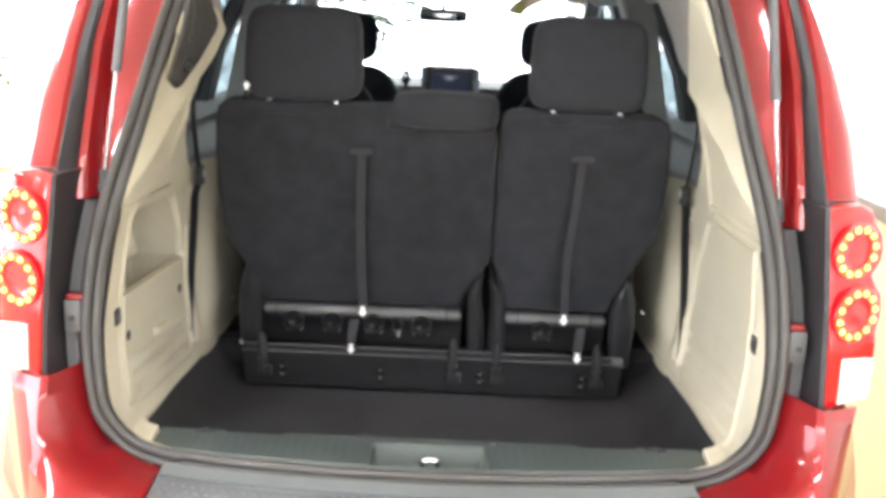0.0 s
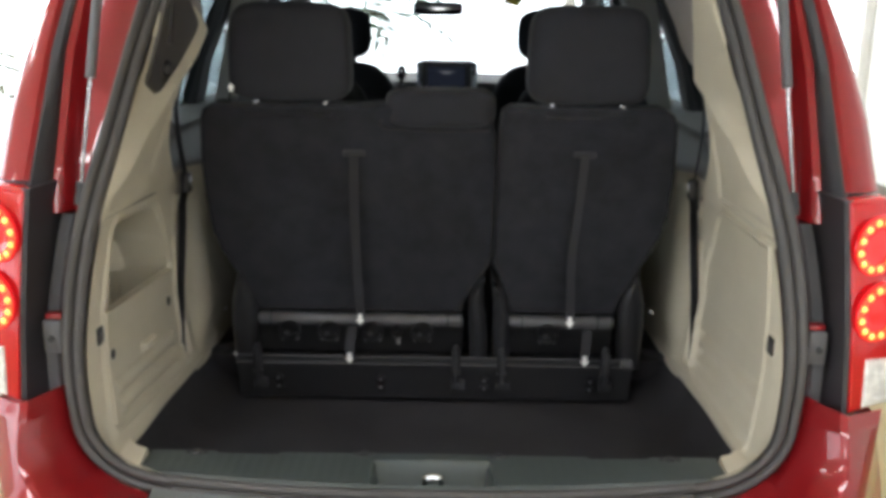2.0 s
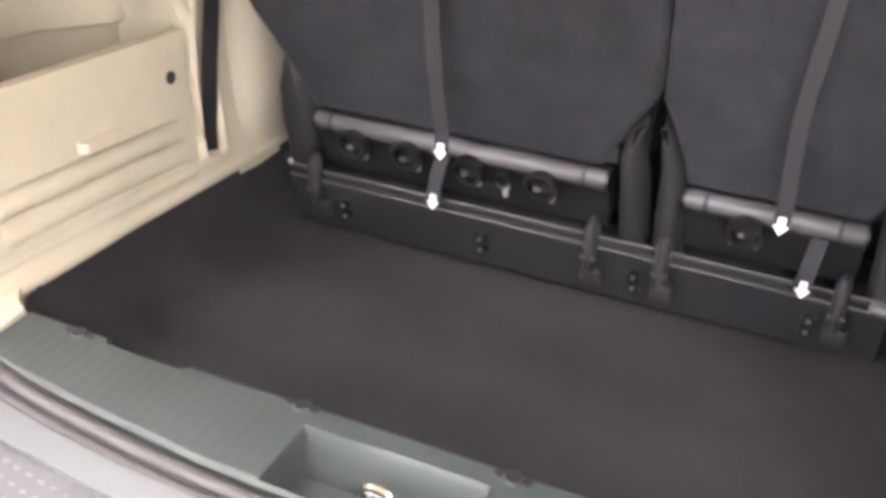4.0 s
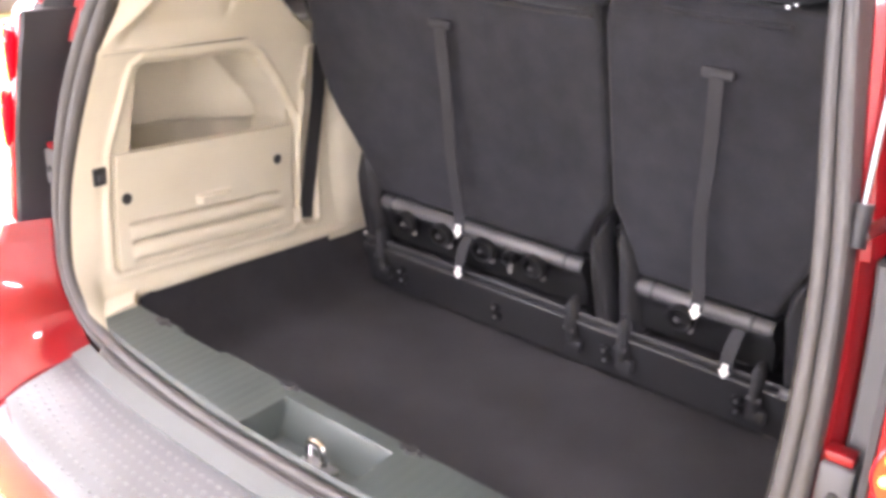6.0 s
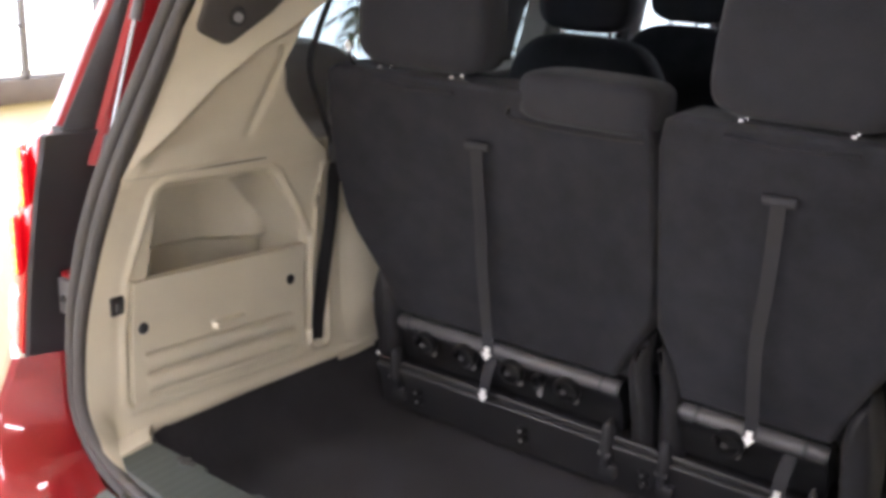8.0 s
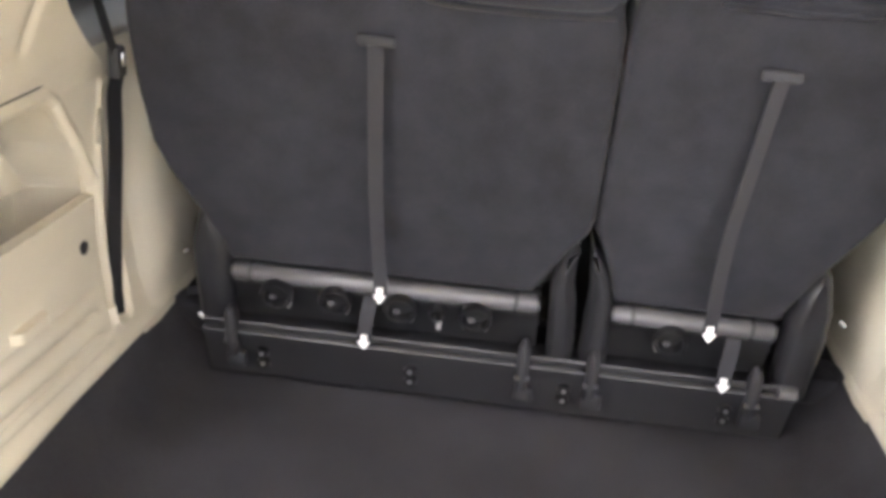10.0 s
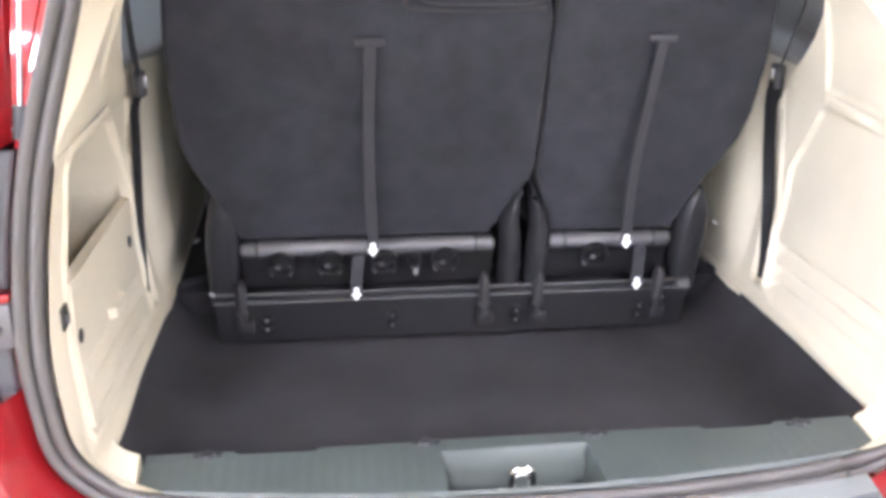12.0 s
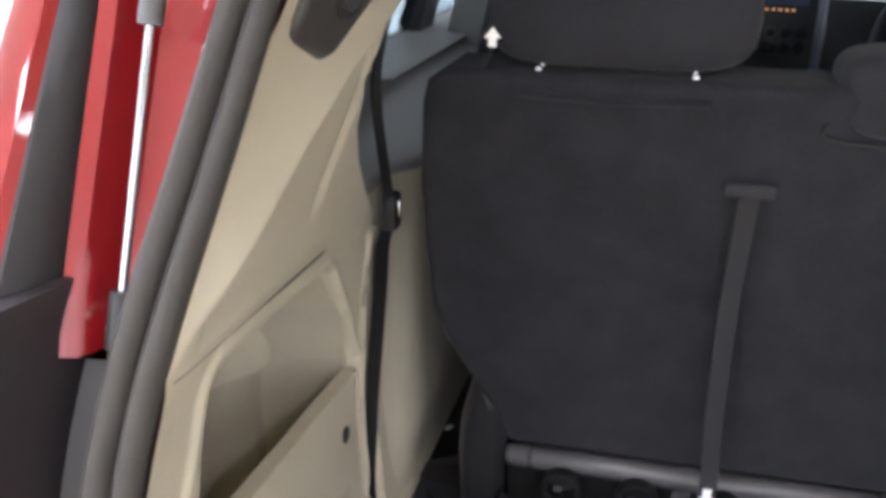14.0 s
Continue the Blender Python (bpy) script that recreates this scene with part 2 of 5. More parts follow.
def lerp(table, v):
    """Piecewise linear look-up in rows (v, value)."""
    if v <= table[0][0]:
        return table[0][1]
    for (a, x), (b, y) in zip(table, table[1:]):
        if v <= b:
            return x + (y - x) * (v - a) / (b - a)
    return table[-1][1]


def smooth(a, b, v):
    t = min(max((v - a) / (b - a), 0), 1)
    return t * t * (3 - 2 * t)


def inside(poly, x, y):
    """Signed distance to a convex or mild polygon: below nought inside."""
    d, s = 1e9, 1.0
    k = len(poly)
    for i in range(k):
        ax, ay = poly[i]
        bx, by = poly[(i + 1) % k]
        ex, ey, wx, wy = bx - ax, by - ay, x - ax, y - ay
        t = min(max((wx * ex + wy * ey) / (ex * ex + ey * ey), 0), 1)
        dx, dy = wx - ex * t, wy - ey * t
        d = min(d, dx * dx + dy * dy)
        c1, c2, c3 = y >= ay, y < by, ex * wy > ey * wx
        if (c1 and c2 and c3) or (not c1 and not c2 and not c3):
            s = -s
    return s * math.sqrt(d)


def slab(bm, outline, back, depths, place):
    """A padded panel from an (x, z) outline: rings drawn in by depths [(inset, d)], closed by a back ring at depth back."""
    k = len(outline)

    def drawn(inset):
        out = []
        for i in range(k):
            a, p, b = Vector(outline[i - 1]), Vector(outline[i]), Vector(outline[(i + 1) % k])
            n1 = Vector((-(p - a).y, (p - a).x)).normalized()
            n2 = Vector((-(b - p).y, (b - p).x)).normalized()
            n = (n1 + n2)
            n = n / max(n.length_squared / 2, 0.4)
            out.append(p + n * inset)
        return out
    rings = [[place(x, z, back) for x, z in drawn(0.01)], [place(x, z, back - 0.012) for x, z in drawn(0)]]
    rings += [[place(x, z, d) for x, z in drawn(ins)] for ins, d in depths]
    return loft(bm, rings)

# ---- the showroom ----
XL, XR, YB, YF, HC = -6.9, 3.7, -6.5, 6.9, 3.6
bm = B()
box(bm, ((XL + XR) / 2, (YB + YF) / 2, -0.1), (XR - XL + 0.6, YF - YB + 0.6, 0.2))
solid("floor", bm, FLOORM, "cream polished showroom floor", "floor", kind="structure")
bm = B()
box(bm, ((XL + XR) / 2, (YB + YF) / 2, HC + 0.1), (XR - XL + 0.6, YF - YB + 0.6, 0.2))
solid("ceiling", bm, CEILM, "plain white showroom ceiling", "ceiling", kind="structure")
bm = B()
box(bm, (XR + 0.1, (YB + YF) / 2, HC / 2), (0.2, YF - YB + 0.4, HC - 0.004))
solid("wall_east", bm, WALLM, "white painted showroom wall", "wall", kind="structure")
bm = B()
box(bm, (XR - 0.012, (YB + YF) / 2, 0.065), (0.022, YF - YB - 0.01, 0.13), 0.004)
solid("baseboard", bm, BASEM, "dark brown base board along white wall", "baseboard", kind="structure")


def glazed_wall(name, a, b, cols, rows, bar, sill, top, label, mat_bar, base_mat):
    """A wall of panes between two floor points, with a base panel and a lintel."""
    a, b = Vector((*a, 0)), Vector((*b, 0))
    d = (b - a)
    length = d.length
    ang = math.atan2(d.y, d.x)
    root = thing(name, a, label, "window", kind="structure")
    tm = Matrix.Translation(a) @ Matrix.Rotation(ang, 4, "Z")

    def put(pname, bm2, mat):
        bmesh.ops.transform(bm2, matrix=tm, verts=bm2.verts)
        return part(pname, bm2, mat, root)
    put("base_panel", box(B(), (length / 2, 0, sill / 2), (length, 0.12, sill), 0.005), base_mat)
    put("lintel", box(B(), (length / 2, 0, (top + HC) / 2), (length, 0.16, HC - top - 0.006), 0.005), WALLM)
    w, h = length / cols, (top - sill) / rows
    for i in range(cols + 1):
        put("mullion", box(B(), (min(max(i * w, bar / 2), length - bar / 2), 0, (sill + top) / 2), (bar * 1.7, 0.07, top - sill - 0.004), 0.004), mat_bar)
    for j in range(rows + 1):
        put("transom", box(B(), (length / 2, 0, min(max(sill + j * h, sill + bar / 2 + 0.002), top - bar / 2 - 0.002)), (length - 0.002, 0.05, bar * 0.7), 0.003), mat_bar)
    pane = put("pane", box(B(), (length / 2, 0, (sill + top) / 2), (length, 0.006, top - sill)), GLASS)
    pane.visible_shadow = False
    return root


glazed_wall("window_1", (XL, YB), (XL, YF), 18, 6, 0.03, 0.2, 2.9, "glazed wall with thin dark bars and brown base", MULLION, BASEM)
# the rear glazing is an unseen addition, to let fill light reach the opening
glazed_wall("added_rear_glazing", (XR, YB), (XL + 0.05, YB), 6, 1, 0.06, 0.1, 2.9, "added unseen rear glazing that lets in fill light", WALLM, WALLM)
glazed_wall("window_2", (XL + 0.05, YF), (XR, YF), 4, 1, 0.06, 0.1, 2.9, "large bright front windows with pale bars", WALLM, WALLM)
bm = B()
box(bm, (XL - 3, 0, 3), (0.1, 40, 12))
solid("backdrop", bm, SHEET, "white overexposed daylight outside the windows", "backdrop", kind="structure")
bm = B()
box(bm, (0, YF + 3, 3), (40, 0.1, 12))
solid("backdrop", bm, SHEET, "white overexposed daylight outside the windows", "backdrop", kind="structure")
# added emitter behind the rear glazing, out of view
bm = B()
box(bm, (0, YB - 3, 3), (40, 0.1, 12))
solid("backdrop", bm, REAR_GLOW, "added glowing sheet behind the rear wall, never in view", "backdrop", kind="structure")
bm = B()
box(bm, (0, 0, -0.3), (60, 60, 0.15))
solid("ground", bm, FLOORM, "pale ground outside the showroom", "ground", kind="structure")

# ceiling lights
bm_h = box(B(), (0, 0, HC - 0.045), (0.36, 1.5, 0.08), 0.01)
fixture = thing("ceiling_light", (0, 0, HC), "long white fluorescent ceiling light, switched on", "lamp", "ceiling lights")
part("housing", bm_h, WALLM, fixture)
part("diffuser", box(B(), (0, 0, HC - 0.095), (0.30, 1.42, 0.018), 0.004), TUBEM, fixture, "glowing white diffuser")
spots = [(x, y) for x in (-4.6, -1.5, 1.7) for y in (-4.6, -2.0, 1.0, 4.4)]
fixture.location = (*spots[0], HC)
for x, y in spots[1:]:
    copy_thing(fixture, pose(x, y, HC))
for x, y in spots:
    lamp("ceiling_lamp", pose(x, y, HC - 0.12), 0.3, 1.4, LAMP_W, (1.0, 0.96, 0.90))


def palm(x, y, height, leaf, label, seed):
    rnd = random.Random(seed)
    root = thing("potted_palm", (x, y, 0), label, "plant")
    prof = [(0.15, 0.0), (0.2, 0.3), (0.22, 0.32), (0.22, 0.36), (0.19, 0.36), (0.18, 0.31), (0.02, 0.31)]
    bm = B()
    loft(bm, [[(x + r * math.cos(k * math.pi / 10), y + r * math.sin(k * math.pi / 10), z) for k in range(20)] for r, z in prof])
    part("pot", bm, POT, root)
    for q in range(3):
        ax, ay = rnd.uniform(-0.12, 0.12), rnd.uniform(-0.12, 0.12)
        pts = [(x + ax * s * (0.4 + s), y + ay * s * (0.4 + s), 0.3 + (height * 0.62 - 0.3) * s * (1 - 0.1 * q)) for s in (0, 0.3, 0.6, 1)]
        part("stem", hose(B(), spline(pts, 3), 0.018), BARK, root)
        for k in range(9):
            az = rnd.uniform(0, 2 * math.pi)
            ln = rnd.uniform(0.55, 0.95)
            base = Vector(pts[-1])
            rise = rnd.uniform(0.35, 1.1)
            rib = [base + Vector((math.cos(az) * ln * s, math.sin(az) * ln * s, rise * ln * s - 0.75 * ln * s * s)) for s in [i / 10 for i in range(11)]]
            bm = hose(B(), rib, 0.005, 5)
            for i in range(2, 11):
                t = (rib[i] - rib[i - 1]).normalized()
                sd = t.cross(Vector((0, 0, 1))).normalized()
                for g in (-1, 1):
                    tip = rib[i] + sd * g * 0.24 * math.sin(0.5 + 2.3 * i / 10) + t * 0.12 - Vector((0, 0, rnd.uniform(0.02, 0.09)))
                    mid = rib[i].lerp(tip, 0.45) + Vector((0, 0, 0.015))
                    up = Vector((0, 0, 0.002))
                    a, b, c = rib[i], mid + t * 0.028, mid - t * 0.028
                    v = [bm.verts.new(p) for p in (a, b, tip, c, a + up, b + up, c + up)]
                    for f in ((0, 1, 2, 3), (4, 5, 2, 6), (0, 1, 5, 4), (0, 3, 6, 4)):
                        bm.faces.new([v[w] for w in f])
            part("frond", bm, leaf, root)
    return root


palm(-0.765, 6.2, 2.35, LEAF, "green feathery potted palm by the windows", 3)
palm(-4.3, 6.1, 1.5, DRYLEAF, "yellowish green potted plant by the windows", 8)

# ---- the van: outline of the tailgate opening ----
HALF = [(0, -0.048, 0.640), (0.2, -0.044, 0.640), (0.4, -0.024, 0.641), (0.53, -0.002, 0.645), (0.60, 0.008, 0.664), (0.65, 0.016, 0.708),
        (0.668, 0.024, 0.77), (0.676, 0.048, 0.90), (0.656, 0.102, 1.10), (0.609, 0.172, 1.30), (0.562, 0.247, 1.50), (0.533, 0.290, 1.60),
        (0.478, 0.325, 1.66), (0.40, 0.345, 1.692), (0.2, 0.351, 1.705), (0, 0.352, 1.708)]
LOOP = spline(HALF + [(-x, y, z) for x, y, z in HALF[-2:0:-1]], 6, True)
Y_OF_Z = [(p.z, p.y) for p in LOOP[18:91]]
W_OF_Z = [(p.z, p.x) for p in LOOP[18:91]]
OUTER = [(0.55, 0.985), (0.70, 0.975), (0.79, 0.925), (0.98, 0.90), (1.11, 0.88), (1.19, 0.868), (1.325, 0.862), (1.44, 0.842), (1.575, 0.802), (1.64, 0.772), (1.71, 0.722), (1.80, 0.69)]


def around(path, profile):
    """Sweep an (outward, rearward) profile round the opening."""
    rings = []
    k = len(path)
    for i, p in enumerate(path):
        t = (path[(i + 1) % k] - path[i - 1]).normalized()
        out = Vector((p.x, 0, p.z - 1.1))
        out = (out - t * out.dot(t)).normalized()
        if abs(p.x) < 0.5 and p.z < 0.7:
            out = Vector((0, -0.75, -0.66))
            out = (out - t * out.dot(t)).normalized()
        rear = out.cross(t)
        if rear.y > 0 or (abs(rear.y) < 0.3 and rear.z < 0):
            rear = -rear
        tilt = 0.45 * smooth(0.72, 1.05, p.z) * (1 - smooth(1.5, 1.66, p.z))
        rings.append([p + out * a + rear * (b + tilt * a) for a, b in profile])
    return loft(B(), rings, loop=True)


van = thing("minivan", (0, 2.4, 0), "shiny red minivan with its tailgate open", "minivan")

arc = [(0.0098 - 0.0098 * math.cos(a), 0.0105 * math.sin(a)) for a in [math.pi * i / 6 for i in range(7)]]
ridge = [(0.010, -0.022), (0.003, -0.006)] + [(0.001 + a, 0.004 + b) for a, b in arc] + [(0.0215 + a, 0.004 + b) for a, b in arc] + [(0.0415, -0.03)]
seal = part("door_seal", around(LOOP, ridge), RUBBER, van, "dark grey double rubber seal round the opening")
band = [(0.0, -0.012), (0.0, 0.004), (-0.012, 0.002), (-0.03, -0.022), (-0.042, -0.055), (-0.03, -0.058)]
TOP = [p for p in LOOP if p.z > 1.46]
TOP = sorted(TOP, key=lambda p: math.atan2(p.x, p.z - 1.1))
rings = []
for i, p in enumerate(TOP):
    t = (TOP[min(i + 1, len(TOP) - 1)] - TOP[max(i - 1, 0)]).normalized()
    out = Vector((p.x, 0, p.z - 1.1))
    out = (out - t * out.dot(t)).normalized()
    rear = Vector((0, -1, 0)) - t * (-t.y)
    rear = (rear - out * rear.dot(out)).normalized()
    k = lerp([(1.46, 0.10), (1.55, 0.32), (1.63, 0.62), (1.69, 1.0)], p.z)
    rings.append([p + out * a * k + rear * b * k for a, b in band])
part("header_trim", loft(B(), rings), TAN, van, "beige header trim")


# ---- side trim of the load bay ----
WT = [(0.60, 0.634), (0.63, 0.643), (0.66, 0.650), (0.70, 0.657), (0.83, 0.669), (0.95, 0.668), (1.08, 0.660), (1.2, 0.632), (1.3, 0.602), (1.4, 0.573), (1.5, 0.545), (1.6, 0.50), (1.66, 0.44)]
EDGE = [(0.6, 0.95), (0.97, 0.95), (1.00, 0.80), (1.03, 0.70), (1.06, 0.672), (1.1, 0.65), (1.15, 0.58), (1.2, 0.525), (1.25, 0.478), (1.3, 0.462), (1.42, 0.53), (1.55, 0.62), (1.66, 0.72)]
TAN_EDGE = {-1: [(1.30, 0.462), (1.36, 0.485), (1.40, 0.498), (1.435, 0.545), (1.475, 0.560), (1.51, 0.49), (1.55, 0.36), (1.60, 0.335), (1.66, 0.345)],
            1: [(1.30, 0.462), (1.36, 0.46), (1.42, 0.45), (1.52, 0.41), (1.59, 0.37), (1.66, 0.36)]}
SHADE_EDGE = {-1: [(1.30, 0.463), (1.36, 0.487), (1.40, 0.50), (1.435, 0.548), (1.475, 0.564), (1.51, 0.53), (1.56, 0.46), (1.60, 0.44), (1.66, 0.46)],
              1: [(1.30, 0.463), (1.36, 0.495), (1.42, 0.53), (1.50, 0.57), (1.60, 0.60), (1.66, 0.64)]}
BIN = [(0.136, 0.720), (0.604, 0.690), (0.606, 0.900), (0.598, 0.922), (0.545, 0.997), (0.492, 1.062), (0.470, 1.075), (0.218, 1.090), (0.200, 1.082)]
DOOR = [(0.112, 0.690), (0.582, 0.655), (0.600, 0.893), (0.132, 0.925)]
FRAME = [(0.092, 0.700), (0.106, 0.676), (0.570, 0.640), (0.596, 0.656), (0.622, 0.908), (0.562, 1.005), (0.512, 1.076), (0.480, 1.094), (0.205, 1.110), (0.180, 1.096), (0.118, 0.930)]
SLOT = [(0.605, 0.664), (0.614, 0.652), (0.648, 0.647), (0.658, 0.656), (0.692, 1.06), (0.650, 1.06)]
RPANEL = [(0.12, 0.645), (0.55, 0.628), (0.597, 0.648), (0.618, 0.78), (0.606, 0.927), (0.507, 1.068), (0.47, 1.082), (0.13, 1.086)]
CREASE = [(1.12, 0.115), (1.16, 0.148), (1.215, 0.21), (1.28, 0.28), (1.335, 0.362), (1.375, 0.445), (1.42, 0.52), (1.66, 0.72)]


def low_edge(y):
    """Height of the trim's lower edge along the carpet."""
    return lerp([(0.15, 0.632), (0.3, 0.622), (0.5, 0.610), (0.7, 0.600), (0.95, 0.590)], y)


def trim_x(side, y, z):
    """Half width of the load bay's trim at (y, z), with its mouldings."""
    w = lerp(WT, z)
    zl = low_edge(y)
    w -= 0.012 * (1 - smooth(zl, zl + 0.04, z)) * (1 - smooth(0.15, 0.45, y)) + 0.005 * (1 - smooth(0.003, 0.012, abs(z - zl - 0.010)))
    near = 1 - min(max((y - lerp(Y_OF_Z, z)) / lerp([(0.65, 0.06), (1.12, 0.03), (1.16, 0.04), (1.215, 0.068), (1.28, 0.115), (1.335, 0.178), (1.375, 0.245), (1.42, 0.30), (1.6, 0.32)], z), 0), 1)
    w += near * (lerp(W_OF_Z, z) - 0.002 + 0.024 * smooth(1.10, 1.2, z) * (1 - smooth(1.29, 1.42, z)) - w)
    h = 0.0
    tilt = z + 0.067 * (y - 0.14)
    if z > 1.13:
        # crease that splits the pillar into a rearward and a sideways facet
        y0, ye = lerp(Y_OF_Z, z), lerp(EDGE, z)
        yc = min(max(lerp(CREASE, z), y0 + 0.012), ye)
        rise = min(max((y - y0) / (yc - y0), 0), 1)
        past = min(max((y - yc) / max(ye - yc, 0.03), 0), 1)
        lift = 0.014 * smooth(1.12, 1.2, z)
        if y <= yc:
            h -= lift * rise
        else:
            h += (0.030 * smooth(1.12, 1.17, z) * min((y - yc) / 0.045, 1) * (1 - smooth(1.37, 1.42, z)) - lift) * (1 - past) ** 1.5
    if side < 0:
        df = inside(FRAME, y, z)
        h -= 0.005 * (1 - smooth(0.002, 0.012, abs(df + 0.004)))
        h += 0.005 * (1 - smooth(-0.016, -0.008, df))
        dd, d = inside(DOOR, y, z), inside(BIN, y, z)
        h += 0.017 * (1 - smooth(-0.010, 0.0, dd))
        h += 0.165 * (1 - smooth(-0.013, 0.001, d)) * smooth(0.12, 0.21, y) * (1 - 0.35 * smooth(0.42, 0.57, y))
        cr = y - lerp([(1.15, 0.40), (1.2, 0.415), (1.32, 0.455)], z)
        if 1.15 < z < 1.34 and abs(cr) < 0.03:
            h += 0.006 * (1 - smooth(0.0, 0.022, abs(cr))) * smooth(1.15, 1.19, z) * (1 if cr > 0 else 0.7)
    else:
        d = inside(RPANEL, y, z)
        h -= 0.006 * (1 - smooth(0.0, 0.010, abs(d + 0.004)))
        h += 0.004 * (1 - smooth(-0.012, 0.0, d))
        if d < -0.008 and tilt < 0.80:
            fade = smooth(0.008, 0.035, -d)
            for zc in (0.775, 0.733, 0.697):
                v = tilt - zc
                if -0.03 < v < 0.012:
                    h += 0.010 * fade * smooth(-0.03, 0.004, v) * (1 - smooth(0.004, 0.012, v))
        v = z - 1.096
        if abs(v) < 0.012 and y < 0.50:
            h += 0.006 * (1 - smooth(0.002, 0.012, abs(v))) * (1 - smooth(0.48, 0.5, y))
        # upper recess above the panel
        h += 0.007 * (1 - smooth(-0.012, 0.0, y - 0.495 + 0.14 * (z - 1.11))) * smooth(1.104, 1.116, z) * (1 - smooth(1.26, 1.30, z))
    ds = inside(SLOT, y - max(side, 0) * 0.07 * (z - 0.655), z)
    h -= 0.006 * (1 - smooth(0.002, 0.010, abs(ds - 0.006)))
    h += 0.035 * (1 - smooth(-0.008, 0.001, ds))
    return w + h


def side_trim(side):
    def f(u, v):
        z = 0.612 + (1.662 - 0.612) * v
        y0, y1 = lerp(Y_OF_Z, z) + 0.002, lerp(TAN_EDGE[side] if z > 1.3 else EDGE, z)
        y = y0 + (y1 - y0) * u
        z += (low_edge(y) - 0.612) * (1 - v) ** 3
        return Vector((side * trim_x(side, y, z), y, z))
    bm = grid(B(), f, 210, 280)
    # turned edge towards the window
    rim = []
    for j in range(0, 17):
        z = 1.03 + 0.27 * j / 16
        y = lerp(EDGE, z)
        x = trim_x(side, y, z)
        rim.append([Vector((side * x, y, z)), Vector((side * (x + 0.006), y + 0.012, z)), Vector((side * (x + 0.06), y + 0.016, z)), Vector((side * (x + 0.14), y + 0.02, z))])
    loft(bm, rim, closed=False)
    # lining between the beige edge and the quarter window, its shade put into the colour
    rows = []
    for j in range(0, 31):
        z = 1.30 + 0.362 * j / 30
        ya, yb = lerp(TAN_EDGE[side], z), lerp(SHADE_EDGE[side], z)
        xa, xb = trim_x(side, ya, z), trim_x(side, yb, z)
        rows.append([Vector((side * (xa + 0.001), ya - 0.004, z)), Vector((side * (xa + 0.007), ya + 0.002, z)), Vector((side * ((xa + xb) / 2 + 0.010), (ya + yb) / 2 + 0.002, z)),
                     Vector((side * (xb + 0.009), yb, z)), Vector((side * (xb + 0.015), yb + 0.010, z)), Vector((side * (xb + 0.07), yb + 0.016, z)), Vector((side * (xb + 0.15), yb + 0.02, z))])
    part("pillar_lining", loft(B(), rows, closed=False), TAN_SHADED, van, "beige lining beside the quarter window, shade in its colour")
    return part("side_trim", bm, TAN, van, "beige moulded trim with open bin" if side < 0 else "beige moulded trim panel")


def bin_door(trim):
    """The removable ribbed door below the open bin."""
    def f(u, v):
        a, b = Vector(DOOR[0]).lerp(Vector(DOOR[1]), u), Vector(DOOR[3]).lerp(Vector(DOOR[2]), u)
        y, z = a.lerp(b, v)
        tilt = z + 0.08 * (y - 0.14)
        h = -0.005
        if min(u, 1 - u, v, 1 - v) < 1e-6:
            h = 0.014
        ends = smooth(0.0, 0.035, 0.566 - y) * smooth(0.0, 0.012, y - 0.146)
        rb = max(0.146 - y, y - 0.566, 0.694 - tilt, tilt - 0.783)
        if rb < 0:
            h += 0.015 * (1 - smooth(-0.005, 0.0, max(0.694 - tilt, tilt - 0.783))) * ends
            for zc in (0.7575, 0.7165):
                t = (tilt - zc) / 0.0205
                if abs(t) < 1:
                    h -= 0.019 * math.sqrt(1 - t * t) * ends
        pull = max(0.312 - y, y - 0.408, 0.784 - tilt, tilt - 0.812)
        if pull < 0:
            h = -0.005 - 0.013 * smooth(0.0, 0.012, min(y - 0.312, 0.408 - y)) * smooth(0.0, 0.004, min(tilt - 0.787, 0.811 - tilt))
        return Vector((-(lerp(WT, z) + h), y, z))
    bm = grid(B(), f, 120, 190)
    grid(bm, lambda u, v: Vector((-(lerp(WT, f(u, v).z) + 0.014), f(u, v).y, f(u, v).z)), 20, 12)
    return part("bin_door", bm, TAN, trim, "ribbed beige access door with a pull")


